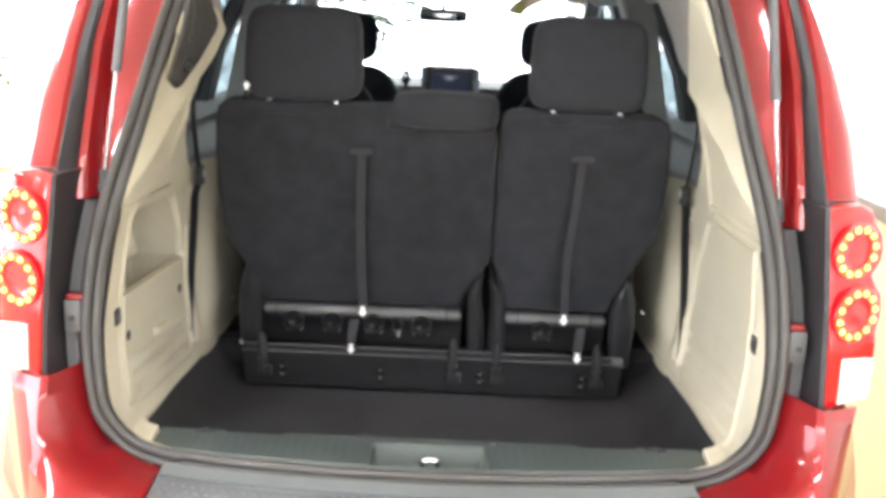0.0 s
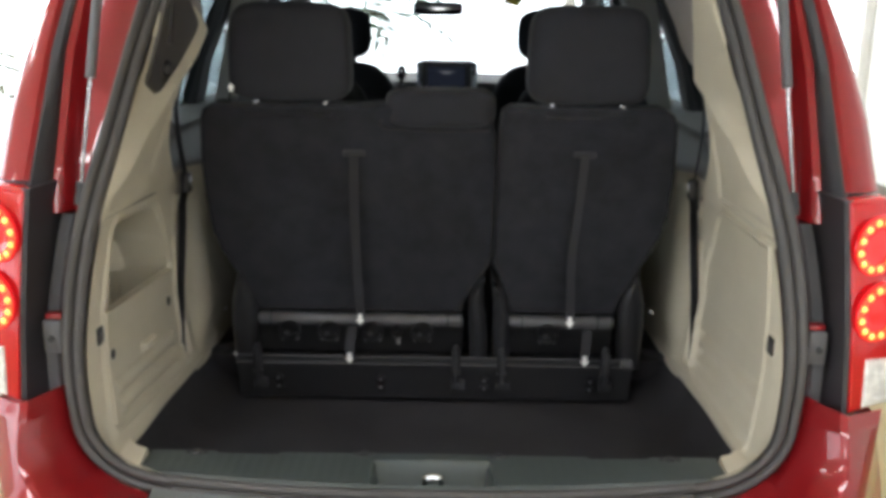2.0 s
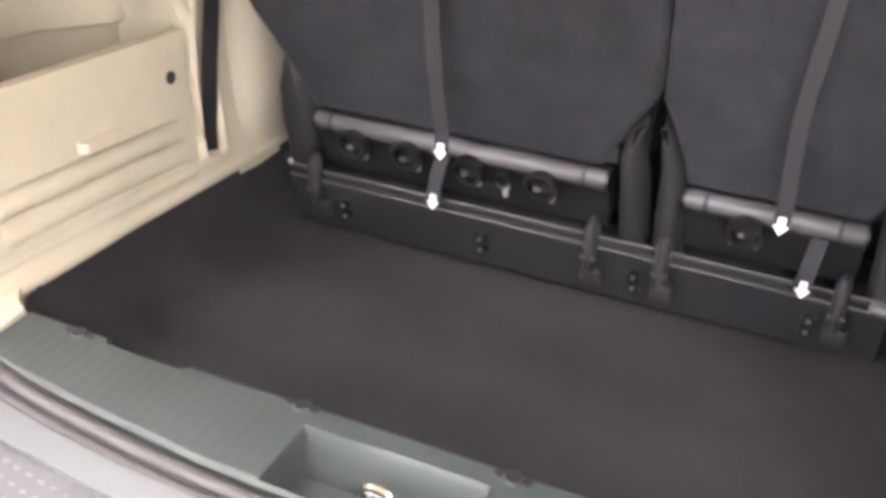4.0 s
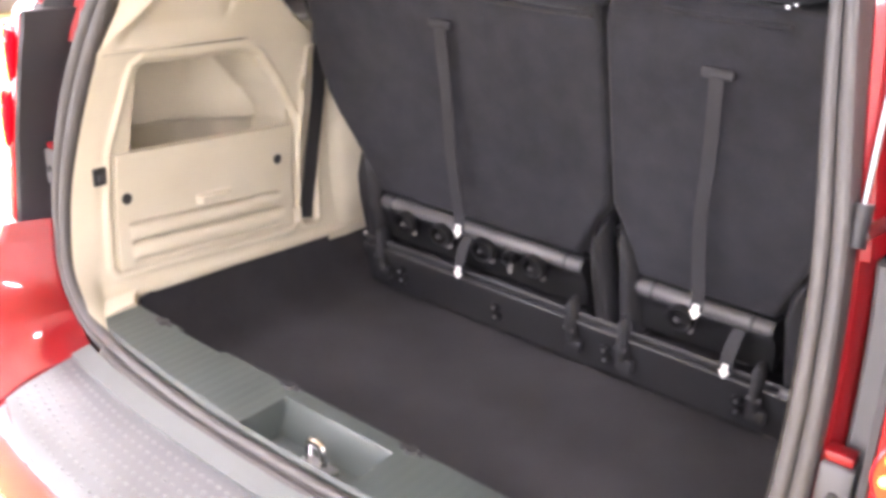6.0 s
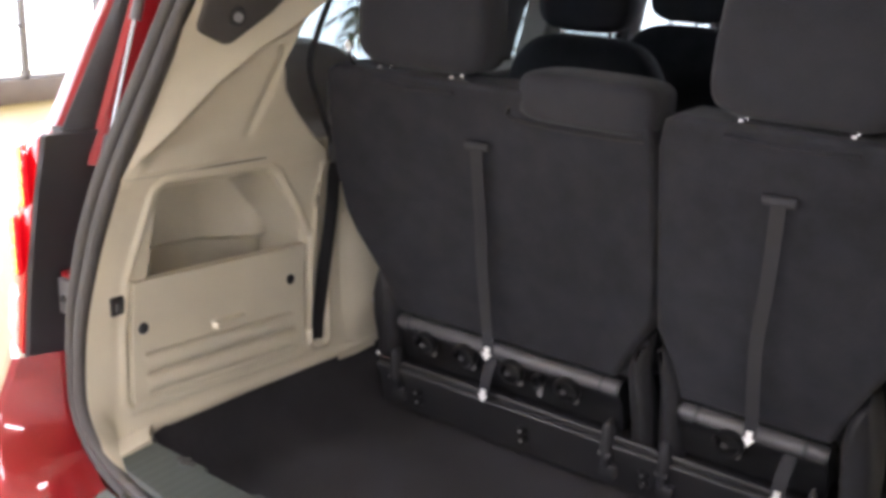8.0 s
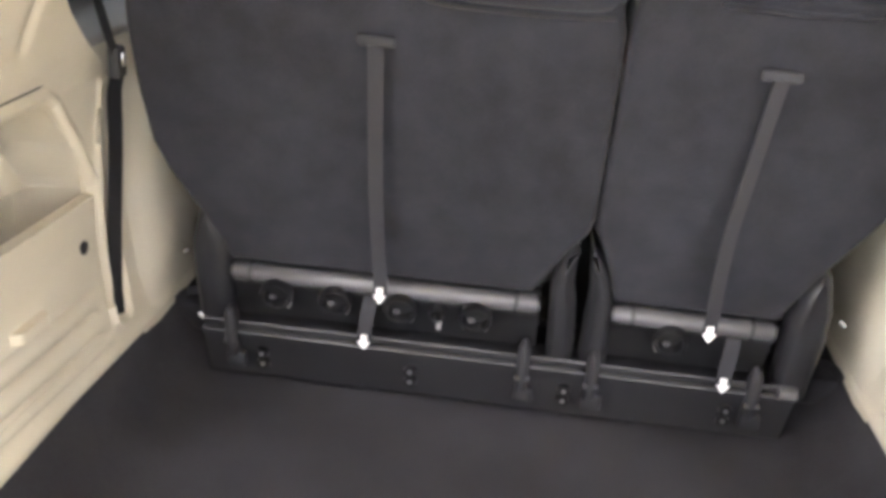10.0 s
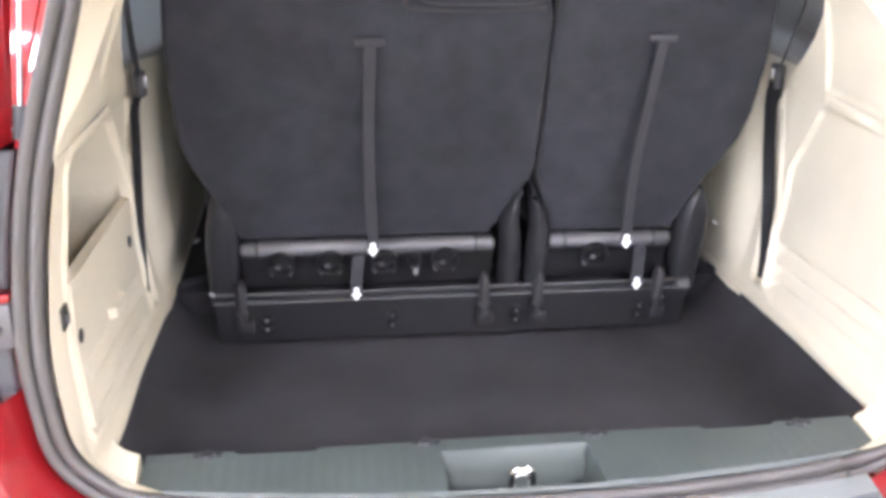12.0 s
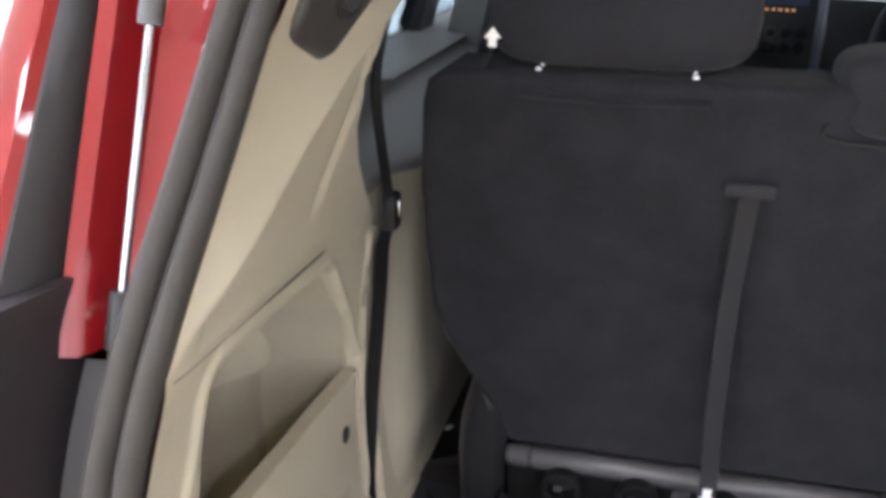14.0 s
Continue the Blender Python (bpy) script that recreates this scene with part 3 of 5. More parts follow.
for s in (-1, 1):
    trim = side_trim(s)
    if s < 0:
        bin_door(trim)
        # thin dark strip laid on the trim as the shade in the panel gap
        gap = []
        for k in range(25):
            y = 0.12 + 0.346 * k / 24
            z, half = 1.121 - 0.033 * (y - 0.12), 0.0003 + 0.0012 * smooth(0.24, 0.36, y) * (1 - smooth(0.45, 0.466, y))
            x = trim_x(-1, y, z)
            gap.append([Vector((-(x + d), y, z + e)) for d, e in ((-0.0006, -half), (-0.0006, half), (0.004, half), (0.004, -half))])
        part("gap_shade_strip", loft(B(), gap), MATT, trim, "narrow dark strip for the shaded gap between the trim panels")
    for (y, z) in (((0.151, 0.831), (0.547, 0.822)) if s < 0 else ()):
        x = lerp(WT, z) - 0.004
        bm = cyl(B(), (s * (x + 0.004), y, z), (s * (x - 0.003), y, z), 0.0115)
        cyl(bm, (s * (x - 0.0025), y, z), (s * (x - 0.0045), y, z), 0.007)
        part("clip", bm, MATT, trim, "round black fastener")
    hx = trim_x(s, 0.100, 0.889)
    bm = box(B(), (s * (hx + 0.001), 0.100, 0.889), (0.010, 0.030, 0.036), 0.003)
    clip = part("cargo_hook", bm, PLASTIC, trim, "black cargo hook in a square frame")
    part("hook_tongue", box(B(), (s * (hx - 0.005), 0.100, 0.887), (0.006, 0.012, 0.016), 0.002), TUBEGREY, clip, "grey hook tongue")
    # belt in its slot and over the pillar
    bx = [(0.655, 0.630, 0.010), (0.70, 0.638, 0.006), (0.76, 0.648, 0.0), (0.82, 0.656, -0.006), (0.90, 0.666, -0.010), (0.98, 0.672, -0.012), (1.04, 0.672, -0.012)]
    pts = [(s * (lerp(WT, z) + d), y + max(s, 0) * 0.07 * (z - 0.655), z) for z, y, d in bx] + [(s * 0.642, 0.668, 1.07), (s * 0.636, 0.664, 1.10)]
    part("seat_belt", hose(B(), spline(pts, 4), 0, flat=(0.034, 0.003, Vector((-0.25 * s, 1, 0)))), WEB, van, "black seat belt in its slot")
    bm = box(B(), (s * 0.632, 0.652, 1.10), (0.022, 0.03, 0.05), 0.006)
    pts = [(s * 0.630, 0.650, 1.10), (s * 0.630, 0.612, 1.18), (s * 0.622, 0.560, 1.28), (s * 0.612, 0.570, 1.36), (s * 0.60, 0.64, 1.50), (s * 0.58, 0.70, 1.62)]
    part("anchor_strap", hose(B(), spline(pts, 4), 0, flat=(0.013, 0.004, Vector((0.5, 1, 0)))), WEB, van, "narrow black strap along the pillar")
    bk = part("belt_guide", bm, MATT, van, "dark belt guide")
    bm = box(B(), (s * 0.620, 0.650, 1.105), (0.005, 0.009, 0.022), 0.002)
    part("tongue", bm, STEEL, bk, "steel belt tongue")
    # wall beside the seats, under the windows
    def cheek(u, v):
        y, z = 0.59 + 1.61 * u * u, 0.585 + 0.545 * v
        bulge = 0.036 * smooth(0.70, 0.80, y) * smooth(0.60, 0.74, z)
        return Vector((s * (lerp(WT, z) + 0.012 - 0.007 * smooth(0.66, 0.70, y) - bulge - 0.006 * smooth(0.70, 0.74, y)), y, z))
    part("wheelhouse_trim", grid(B(), cheek, 36, 20), TAN, van, "beige trim over the wheel arch")
    def shelf(u, v):
        y = 0.53 + 1.67 * u * u
        top = 1.31 - 0.12 * smooth(0.75, 1.1, y)
        x, z = spline([(0.0, 0, 1.129), (0.004, 0, 1.140), (0.03, 0, 1.148), (0.10, 0, 1.165), (0.112, 0, (1.165 + top) / 2), (0.122, 0, top), (0.26, 0, top + 0.004)], 3)[int(round(v * 18))].xz
        return Vector((s * (0.652 - 0.039 * smooth(0.70, 0.80, y) * (1 - smooth(0.0, 0.1, x)) + x), y, z))
    # the ledge's shade is painted in with the darker beige
    part("window_ledge", grid(B(), shelf, 24, 18), TAN_SHADED, van, "beige ledge below the side window, shade in its colour")
    # corner of the sill
    bm = B()
    plan = [(0.576, -0.002), (0.60, 0.004), (0.645, 0.022), (0.668, 0.05), (0.672, 0.156), (0.642, 0.156), (0.628, 0.132), (0.608, 0.112), (0.586, 0.100)]
    loft(bm, [[(s * x, y, z) for x, y in plan] for z in (0.60, 0.641)] + [[(s * (0.62 + (x - 0.62) * 0.94), 0.07 + (y - 0.07) * 0.94, 0.648) for x, y in plan]])
    part("sill_corner", bm, TAN, van, "beige corner of the sill trim")

# power arm plate on the pillar
plate = [(0.230, 1.392), (0.234, 1.380), (0.244, 1.373), (0.294, 1.352), (0.308, 1.354), (0.386, 1.405), (0.466, 1.474), (0.472, 1.490), (0.464, 1.500), (0.385, 1.543), (0.365, 1.548), (0.275, 1.553), (0.258, 1.545)]


def on_pillar(y, z, d, k=1.0):
    y, z = 0.33 + (y - 0.33) * k, 1.45 + (z - 1.45) * k
    return Vector((-(trim_x(-1, y, z) - d), y, z))


pp = part("arm_plate", loft(B(), [[on_pillar(y, z, d, k) for y, z in plate] for d, k in ((-0.006, 1.0), (0.004, 1.0), (0.0075, 0.97), (0.0085, 0.92))]), PLATEM, van, "dark grey cover plate on the pillar")
eye = on_pillar(0.306, 1.402, 0.009)
inward = Vector((0.93, -0.30, -0.2)).normalized()
part("boss", cyl(B(), eye, eye + inward * 0.004, 0.018, 0.016, 20), MATT, pp, "round black boss")
part("screw", cyl(B(), eye + inward * 0.004, eye + inward * 0.008, 0.0085), STEEL, pp, "bright screw head")
part("lift_arm", hose(B(), [(-0.556, 0.300, 1.455), (-0.548, 0.292, 1.515), (-0.536, 0.268, 1.62), (-0.527, 0.245, 1.72)], 0.0085, 10), MATT, van, "thin dark lift arm")

# ---- load floor ----
def well(bm):
    """The carpet-lined load well: a deep basin with soft folds."""
    def at(k, f, grow=0.0):
        a = 2 * math.pi * (k + 0.5) / 72
        p = 14 - 9 * f
        c, n = math.cos(a), math.sin(a)
        r = (abs(c) ** p + abs(n) ** p) ** (-1 / p)
        u, v = c * r, n * r
        g = 1 - math.cos(f * math.pi / 2)
        y = 0.495 + v * (0.403 - 0.10 * g + grow)
        half = lerp([(0.09, 0.628), (0.15, 0.634), (0.3, 0.640), (0.5, 0.643), (0.7, 0.642), (0.9, 0.636)], y) + grow
        return Vector((u * (half - 0.13 * g), y, 0))
    rings = [[at(k, 0, 0.02) + Vector((0, 0, 0.575)) for k in range(72)]]
    for q in range(0, 15):
        f = q / 14
        for_z = [at(k, f) for k in range(72)]
        rings.append([p + Vector((0, 0, (low_edge(p.y) + 0.004) * (1 - math.sin(f * math.pi / 2)) + 0.477 * math.sin(f * math.pi / 2))) for p in for_z])
    rs = [ring(bm, r) for r in rings]
    for a, b in zip(rs, rs[1:]):
        for i in range(72):
            j = (i + 1) % 72
            bm.faces.new((a[i], a[j], b[j], b[i]))
    bm.faces.new(rs[-1])
    return bm


part("load_carpet", well(B()), CARPET, van, "black carpet lining the load well")
part("floor_carpet", box(B(), (0, 2.1, 0.55), (1.38, 2.55, 0.06), 0.01), CARPET, van, "black cabin carpet")

# scuff plate with its latch tray
def plate_z(x, y):
    z = 0.645
    d = inside([(-0.122, -0.036), (0.119, -0.036), (0.113, 0.067), (-0.120, 0.064)], x, y)
    if d < 0.001:
        fall = min(-d / 0.009, (0.066 - y) / 0.026)
        z -= 0.058 * min(max(fall, 0), 1)
    elif abs(x) < 0.55 and y < 0.085:
        z += 0.0002 * math.sin(x * 2 * math.pi / 0.021) * smooth(0.0, 0.02, d)
    return z


def plate_f(u, v):
    x = -0.578 + 1.156 * u
    yo = lerp([(0, -0.045), (0.2, -0.041), (0.4, -0.021), (0.578, 0.004)], abs(x))
    yi = lerp([(0, 0.104), (0.312, 0.102), (0.318, 0.092), (0.438, 0.095), (0.444, 0.104), (0.578, 0.106)], abs(x))
    if v < 0.04:
        return Vector((x, yo, 0.615))
    if v > 0.96:
        return Vector((x, yi + 0.002, 0.60))
    y = yo + (yi - yo) * (v - 0.04) / 0.92
    e = min(y - yo, yi - y)
    return Vector((x, y, plate_z(x, y) - 0.006 * (1 - smooth(0, 0.008, e))))


scuff = part("scuff_plate", grid(B(), plate_f, 330, 64), SCUFF, van, "ribbed grey-green sill plate with latch tray")
for x, y in ((-0.484, 0.089), (-0.142, 0.092), (0.133, 0.089), (0.482, 0.087)):
    bm = cyl(B(), (x, y, 0.642), (x, y, 0.649), 0.013, 0.010)
    fast = part("push_rivet", bm, PLASTIC, scuff, "black push rivet")
    for dx in (-0.017, 0.017):
        part("rivet_ear", cyl(B(), (x + dx, y, 0.642), (x + dx, y, 0.6475), 0.006), PLASTIC, scuff)
bm = hose(B(), spline([(-0.017, 0.014, 0.585), (-0.016, 0.014, 0.618), (-0.011, 0.014, 0.634), (0.011, 0.014, 0.634), (0.016, 0.014, 0.618), (0.017, 0.014, 0.585)], 4), 0.0068)
strk = part("striker", bm, CHROME, van, "bright steel latch striker")
part("striker_base", box(B(), (0, 0.014, 0.590), (0.07, 0.036, 0.006), 0.002), STEEL, strk, "bright striker base plate")

# ---- body round the opening ----
def level_solid(zs, sect):
    return loft(B(), [[Vector((x, y, z)) for x, y in sect(z)] for z in zs])


def steps(a, b, n):
    return [a + (b - a) * i / n for i in range(n + 1)]


SLANT = 0.55
LAMP_IN, LAMP_BACK = 0.974, 0.066


def lamp_y(z):
    return lerp([(0.78, 0.070), (0.97, 0.092), (1.1, 0.115), (1.19, 0.135)], z) - LAMP_BACK


STRIP_X = [(1.14, 0.742), (1.19, 0.744), (1.44, 0.733), (1.575, 0.712), (1.72, 0.672), (1.80, 0.640)]
BACKSET = [(1.14, 0.078), (1.19, 0.072), (1.40, 0.035), (1.60, 0.010), (1.72, 0.0)]
for s in (-1, 1):
    def frame_xy(z):
        return lerp(W_OF_Z, min(z, 1.672)) + 0.0415, lerp(Y_OF_Z, min(z, 1.672))

    # narrow red lip beside the seal, then the channel with the strut
    def flange(z):
        w, y = frame_xy(z)
        o = lerp(STRIP_X, z)
        return [(s * a, b) for a, b in ((w - 0.012, y + 0.035), (w - 0.003, y + 0.008), (w + 0.004, y + 0.004), (w + 0.015, y + 0.008), (w + 0.021, y + 0.040), (w + 0.028, y + 0.046), (o - 0.028, y + 0.044),
                                        (o - 0.018, y + 0.014), (o - 0.010, y + 0.002), (o + 0.004, y - 0.002), (o + 0.006, y + 0.12), (w, y + 0.12))]
    part("pillar_flange", level_solid(steps(1.135, 1.79, 28), flange), RED, van, "red painted pillar inside the tailgate gap")

    def low_flange(z):
        w, y = frame_xy(z)
        return [(s * a, b) for a, b in ((w - 0.012, y + 0.035), (w - 0.003, y + 0.008), (w + 0.005, y + 0.006), (w + 0.012, y + 0.016), (w + 0.017, y + 0.045), (w + 0.016, y + 0.10), (w, y + 0.10))]
    part("low_pillar", level_solid(steps(0.715, 1.135, 12), low_flange), RED, van, "red painted lip beside the seal")

    def gutter(z):
        w, y = frame_xy(z)
        a = lerp(STRIP_X, z) + 0.004
        back = y - lerp(BACKSET, z)
        o = a + 0.026
        return [(s * p, q) for p, q in ((a, y + 0.03), (a + 0.003, y - 0.002), (a + 0.010, (y + back) / 2 + 0.004), (o - 0.004, back + 0.018), (o + 0.006, back + 0.020), (o + 0.008, y + 0.09), (a, y + 0.09))]
    part("gutter", level_solid(steps(1.165, 1.79, 19), gutter), MATT, van, "black rubber drip channel")

    def housing(z):
        w, y = frame_xy(z)
        ly = lamp_y(z)
        o = LAMP_IN * lerp([(0.75, 0.800), (0.92, 0.795), (1.185, 0.779)], z)
        foot = w + lerp([(0.75, 0.044), (0.9, 0.046), (1.1, 0.050), (1.19, 0.052)], z)
        tip = ly + SLANT * (o / LAMP_IN - 0.855)
        return [(s * p, q) for p, q in ((foot - 0.004, y + 0.05), (foot, y + 0.03), (foot + (o - foot) * 0.3, y + 0.012), (o - 0.004, tip + 0.012), (o + 0.004, tip + 0.008), (o + 0.05, tip + 0.06), (0.862, ly + 0.07), (0.862, 0.20), (0.80, 0.20), (foot, y + 0.10))]
    part("lamp_housing", level_solid(steps(0.785, 1.196, 12), housing), DARKTRIM, van, "dark plastic flank of the tail lamp")
    br = part("bump_bracket", box(B(), (s * 0.738, 0.056, 0.905), (0.036, 0.03, 0.068), 0.004), STEELGREY, van, "grey metal bracket with red cap")
    part("bracket_cap", box(B(), (s * 0.736, 0.058, 0.945), (0.032, 0.024, 0.012), 0.003), RED, br, "small red rubber cap")
    part("bracket_bolt", cyl(B(), (s * 0.740, 0.044, 0.902), (s * 0.740, 0.037, 0.902), 0.0065, n=8), MATT, br, "black bolt head")
    part("grey_flange", level_solid(steps(0.79, 1.13, 10), lambda z: [(s * (frame_xy(z)[0] + p), frame_xy(z)[1] + q) for p, q in ((0.0175, 0.024), (0.022, 0.020), (0.044, 0.022), (0.048, 0.034), (0.048, 0.06), (0.0175, 0.06))]), STEELGREY, van, "grey panel beside the lamp")

    def corner(z):
        o, y = lerp(OUTER, z), lerp(Y_OF_Z, z) - lerp(BACKSET, z)
        i = lerp(STRIP_X, z) + 0.027
        return [(s * p, q) for p, q in ((i, y + 0.06), (i + 0.002, y + 0.020), (i + 0.012, y + 0.012), (i + (o - i) * 0.5, y + 0.018), (o - 0.022, y + 0.042), (o - 0.006, y + 0.09),
                                        (o + 0.010, y + 0.2), (o + 0.05, 0.75), (o - 0.02, 0.75), (o - 0.04, y + 0.2), (i, y + 0.16))]
    part("rear_corner", level_solid(steps(1.203, 1.795, 23), corner), RED, van, "glossy red rear corner panel")

    # bumper corner: swoops up from the step pad to the lamp
    rows = [[(0.548, 0.02, 0.5), (0.548, -0.026, 0.606), (0.548, -0.028, 0.613), (0.548, -0.09, 0.611), (0.548, -0.150, 0.607), (0.549, -0.170, 0.600), (0.552, -0.225, 0.575), (0.552, -0.235, 0.45), (0.552, -0.1, 0.45)],
            [(0.615, 0.03, 0.5), (0.614, -0.002, 0.622), (0.615, -0.006, 0.629), (0.630, -0.075, 0.625), (0.643, -0.138, 0.620), (0.648, -0.156, 0.612), (0.67, -0.205, 0.585), (0.67, -0.215, 0.45), (0.65, -0.1, 0.45)],
            [(0.68, 0.06, 0.5), (0.674, 0.020, 0.664), (0.676, 0.013, 0.668), (0.695, -0.050, 0.664), (0.712, -0.112, 0.661), (0.720, -0.128, 0.653), (0.738, -0.150, 0.625), (0.745, -0.155, 0.45), (0.945, 0.16, 0.45)],
            [(0.71, 0.10, 0.6), (0.702, 0.042, 0.722), (0.705, 0.031, 0.725), (0.727, -0.022, 0.722), (0.750, -0.086, 0.716), (0.762, -0.100, 0.707), (0.795, -0.098, 0.672), (0.812, -0.06, 0.49), (0.972, 0.19, 0.52)],
            [(0.73, 0.15, 0.7), (0.713, 0.060, 0.808), (0.716, 0.046, 0.810), (0.738, -0.002, 0.810), (0.758, -0.042, 0.809), (0.772, -0.048, 0.806), (0.858, 0.004, 0.800), (0.885, 0.08, 0.66), (0.960, 0.23, 0.66)]]
    cols = [spline(col, 10) for col in zip(*rows)]
    bm = loft(B(), [[Vector((s * p.x, p.y, p.z)) for p in ring_] for ring_ in zip(*cols)])
    part("lower_corner", bm, RED, van, "red bumper corner sweeping up to the tail lamp")

    # tail lamp
    lamp_out = [(0.779, 1.186), (0.795, 0.92), (0.800, 0.775), (0.902, 0.782), (0.912, 0.86), (0.914, 0.905)]
    lamp_out += [(0.852 + 0.074 * math.cos(a), 0.972 + 0.072 * math.sin(a)) for a in [radians(d) for d in (-38, -15, 8, 30, 52)]]
    lamp_out += [(0.842 + 0.074 * math.cos(a), 1.100 + 0.072 * math.sin(a)) for a in [radians(d) for d in (-50, -25, 0, 25, 50)]]
    lamp_out += [(0.884, 1.175), (0.855, 1.190)]

    def lp(x, z, d):
        return Vector((s * (0.759 + (x * LAMP_IN - 0.759) * 1.13), lamp_y(z) + d + SLANT * (abs(x) - 0.855) + 0.7 * max(abs(x) - 0.90, 0), 1.556 + (z - 1.556) * LAMP_IN))
    bm = slab(B(), lamp_out, 0.045, [(0.0, 0.02), (0.004, 0.006), (0.012, 0.0)], lp)
    tl = part("tail_lamp", bm, LENS, van, "red tail lamp with two lit rings")
    for cx, cz in ((0.841, 1.10), (0.849, 0.972)):
        c = lp(cx, cz, 0)
        tilt = s * (SLANT + 0.05)

        def face(a, r, d):
            return c + Vector((math.cos(a) * r, -d + tilt * math.cos(a) * r, math.sin(a) * r))
        bm = loft(B(), [[face(k * math.pi / 16, r, d) for k in range(32)] for r, d in ((0.058, -0.002), (0.058, 0.004), (0.056, 0.007), (0.036, 0.006), (0.034, 0.003), (0.022, 0.001), (0.008, 0.004))])
        part("ring_lens", bm, LENSLIT, tl, "glowing round red lens")
        bm = loft(B(), [[face(k * math.pi / 16, r, d) for k in range(32)] for r, d in ((0.0555, 0.004), (0.0545, 0.0085), (0.0375, 0.0085), (0.0365, 0.004))], loop=True)
        part("glow_ring", bm, RINGLIT, tl, "glowing amber-red ring")
        for k in range(12):
            a = 2 * math.pi * (k + 0.35) / 12
            part("bead", cushion(B(), face(a, 0.0455, 0.008), (0.0130, 0.013, 0.0130), 2, 10, 8), LED, tl, "lit amber-white bead")
    bm = slab(B(), [(0.826, 0.787), (0.895, 0.789), (0.903, 0.872), (0.828, 0.882)], 0.02, [(0, -0.002), (0.004, -0.007)], lp)
    rl = part("reversing_lens", bm, CLEAR, tl, "clear ribbed reversing lens")
    for k in range(6):
        bm = hose(B(), [lp(0.841, 0.803 + 0.0125 * k, -0.0075), lp(0.868, 0.800 + 0.0125 * k, -0.009), lp(0.893, 0.802 + 0.012 * k, -0.0075)], 0.0022, 6)
        part("lens_rib", bm, CLEAR, rl)

    # side of the body, with wheel arches
    def wall_x(y, z):
        return lerp([(0.25, 0.93), (0.45, 0.975), (0.75, 0.985), (1.0, 0.975), (1.14, 0.95)], z) - 0.05 * (1 - smooth(0.1, 0.9, y)) - 0.10 * smooth(4.0, 5.05, y)
    bm = B()
    for off in (0, 0.05):
        grid(bm, lambda u, v: Vector((s * (wall_x(0.12 + 4.9 * u, 0.27 + 0.88 * v) - off), 0.2 + 4.82 * u, 0.27 + 0.88 * v)), 110, 22,
             skip=lambda u, v: any((0.2 + 4.82 * u - wy) ** 2 + (0.27 + 0.88 * v - 0.34) ** 2 < 0.39 ** 2 for wy in (1.05, 4.12)) or (0.2 + 4.82 * u < 0.24 and v > 0.5))
    part("body_side", bm, RED, van, "red painted body side")
    for wy in (1.05, 4.12):
        tyre = [(0.33, -0.11), (0.345, -0.09), (0.35, 0), (0.345, 0.09), (0.33, 0.11), (0.23, 0.105), (0.22, 0), (0.23, -0.105)]
        bm = loft(B(), [[Vector((s * 0.86 + d, wy + r * math.cos(k * math.pi / 20), 0.35 + r * math.sin(k * math.pi / 20))) for r, d in tyre] for k in range(40)], loop=True)
        wh = part("wheel", bm, TYRE, van, "black tyre on silver rim")
        bm = cyl(B(), (s * 0.90, wy, 0.35), (s * 0.93, wy, 0.35), 0.06)
        for k in range(5):
            a = 2 * math.pi * k / 5
            box(bm, (s * 0.915, wy + 0.13 * math.cos(a), 0.35 + 0.13 * math.sin(a)), (0.025, 0.19, 0.05), 0.006, 1, Matrix.Rotation(a, 3, "X"))
        part("rim", bm, SILVER, wh, "silver five-spoke rim")
    # upper body: posts, rails and glass
    def post(y0, y1, w0, w1):
        return loft(B(), [[Vector((s * x, y, z)) for x, y in ((xx, a - b), (xx + 0.004, a), (xx, a + b), (xx - 0.05, a + b * 0.9), (xx - 0.05, a - b * 0.9))]
                          for z, xx, a, b in ((1.13, 0.93, y0, w0), (1.35, 0.875, (y0 * 0.55 + y1 * 0.45), (w0 + w1) / 2), (1.66, 0.735, y1, w1))])
    for y0, y1, w0, w1 in ((1.72, 1.72, 0.07, 0.06), (2.75, 2.62, 0.07, 0.05), (3.95, 3.1, 0.06, 0.05)):
        part("window_post", post(y0, y1, w0, w1), MATT, van, "dark window post")
    bm = loft(B(), [[Vector((s * x, y, z)) for x, y in ((b, 1.70), (a + 0.012, 1.69), (a, 1.70), (a, 1.80), (b, 1.81))] for z, a, b in ((0.75, 0.76, 0.85), (1.1, 0.735, 0.83), (1.3, 0.695, 0.785), (1.5, 0.645, 0.745), (1.64, 0.59, 0.715))])
    # darkened colour stands in for the shade on this pillar trim
    part("post_trim", bm, TAN_SHADED, van, "pillar trim behind the second row, shade in its colour")
    def pane(ya, yb, yc, yd):
        return loft(B(), [[Vector((s * (x - d), y, z)) for x, y, z in ((0.915, ya, 1.16), (0.915, yb, 1.16), (0.75, yd, 1.64), (0.75, yc, 1.64))] for d in (0.004, 0.010)])
    for q in ((0.50, 1.66, 0.62, 1.67), (1.78, 2.69, 1.77, 2.58), (2.81, 3.88, 2.66, 3.05)):
        part("side_window", pane(*q), DEEPTINT if q[0] < 2 else TINT, van, "tinted side window")
    part("roof_rail", loft(B(), [[Vector((s * x, y, z)) for x, z in ((0.745, 1.63), (0.74, 1.70), (0.67, 1.735), (0.62, 1.70), (0.66, 1.65))] for y in (0.45, 1.5, 2.6, 3.1)]), RED, van, "red roof side rail")
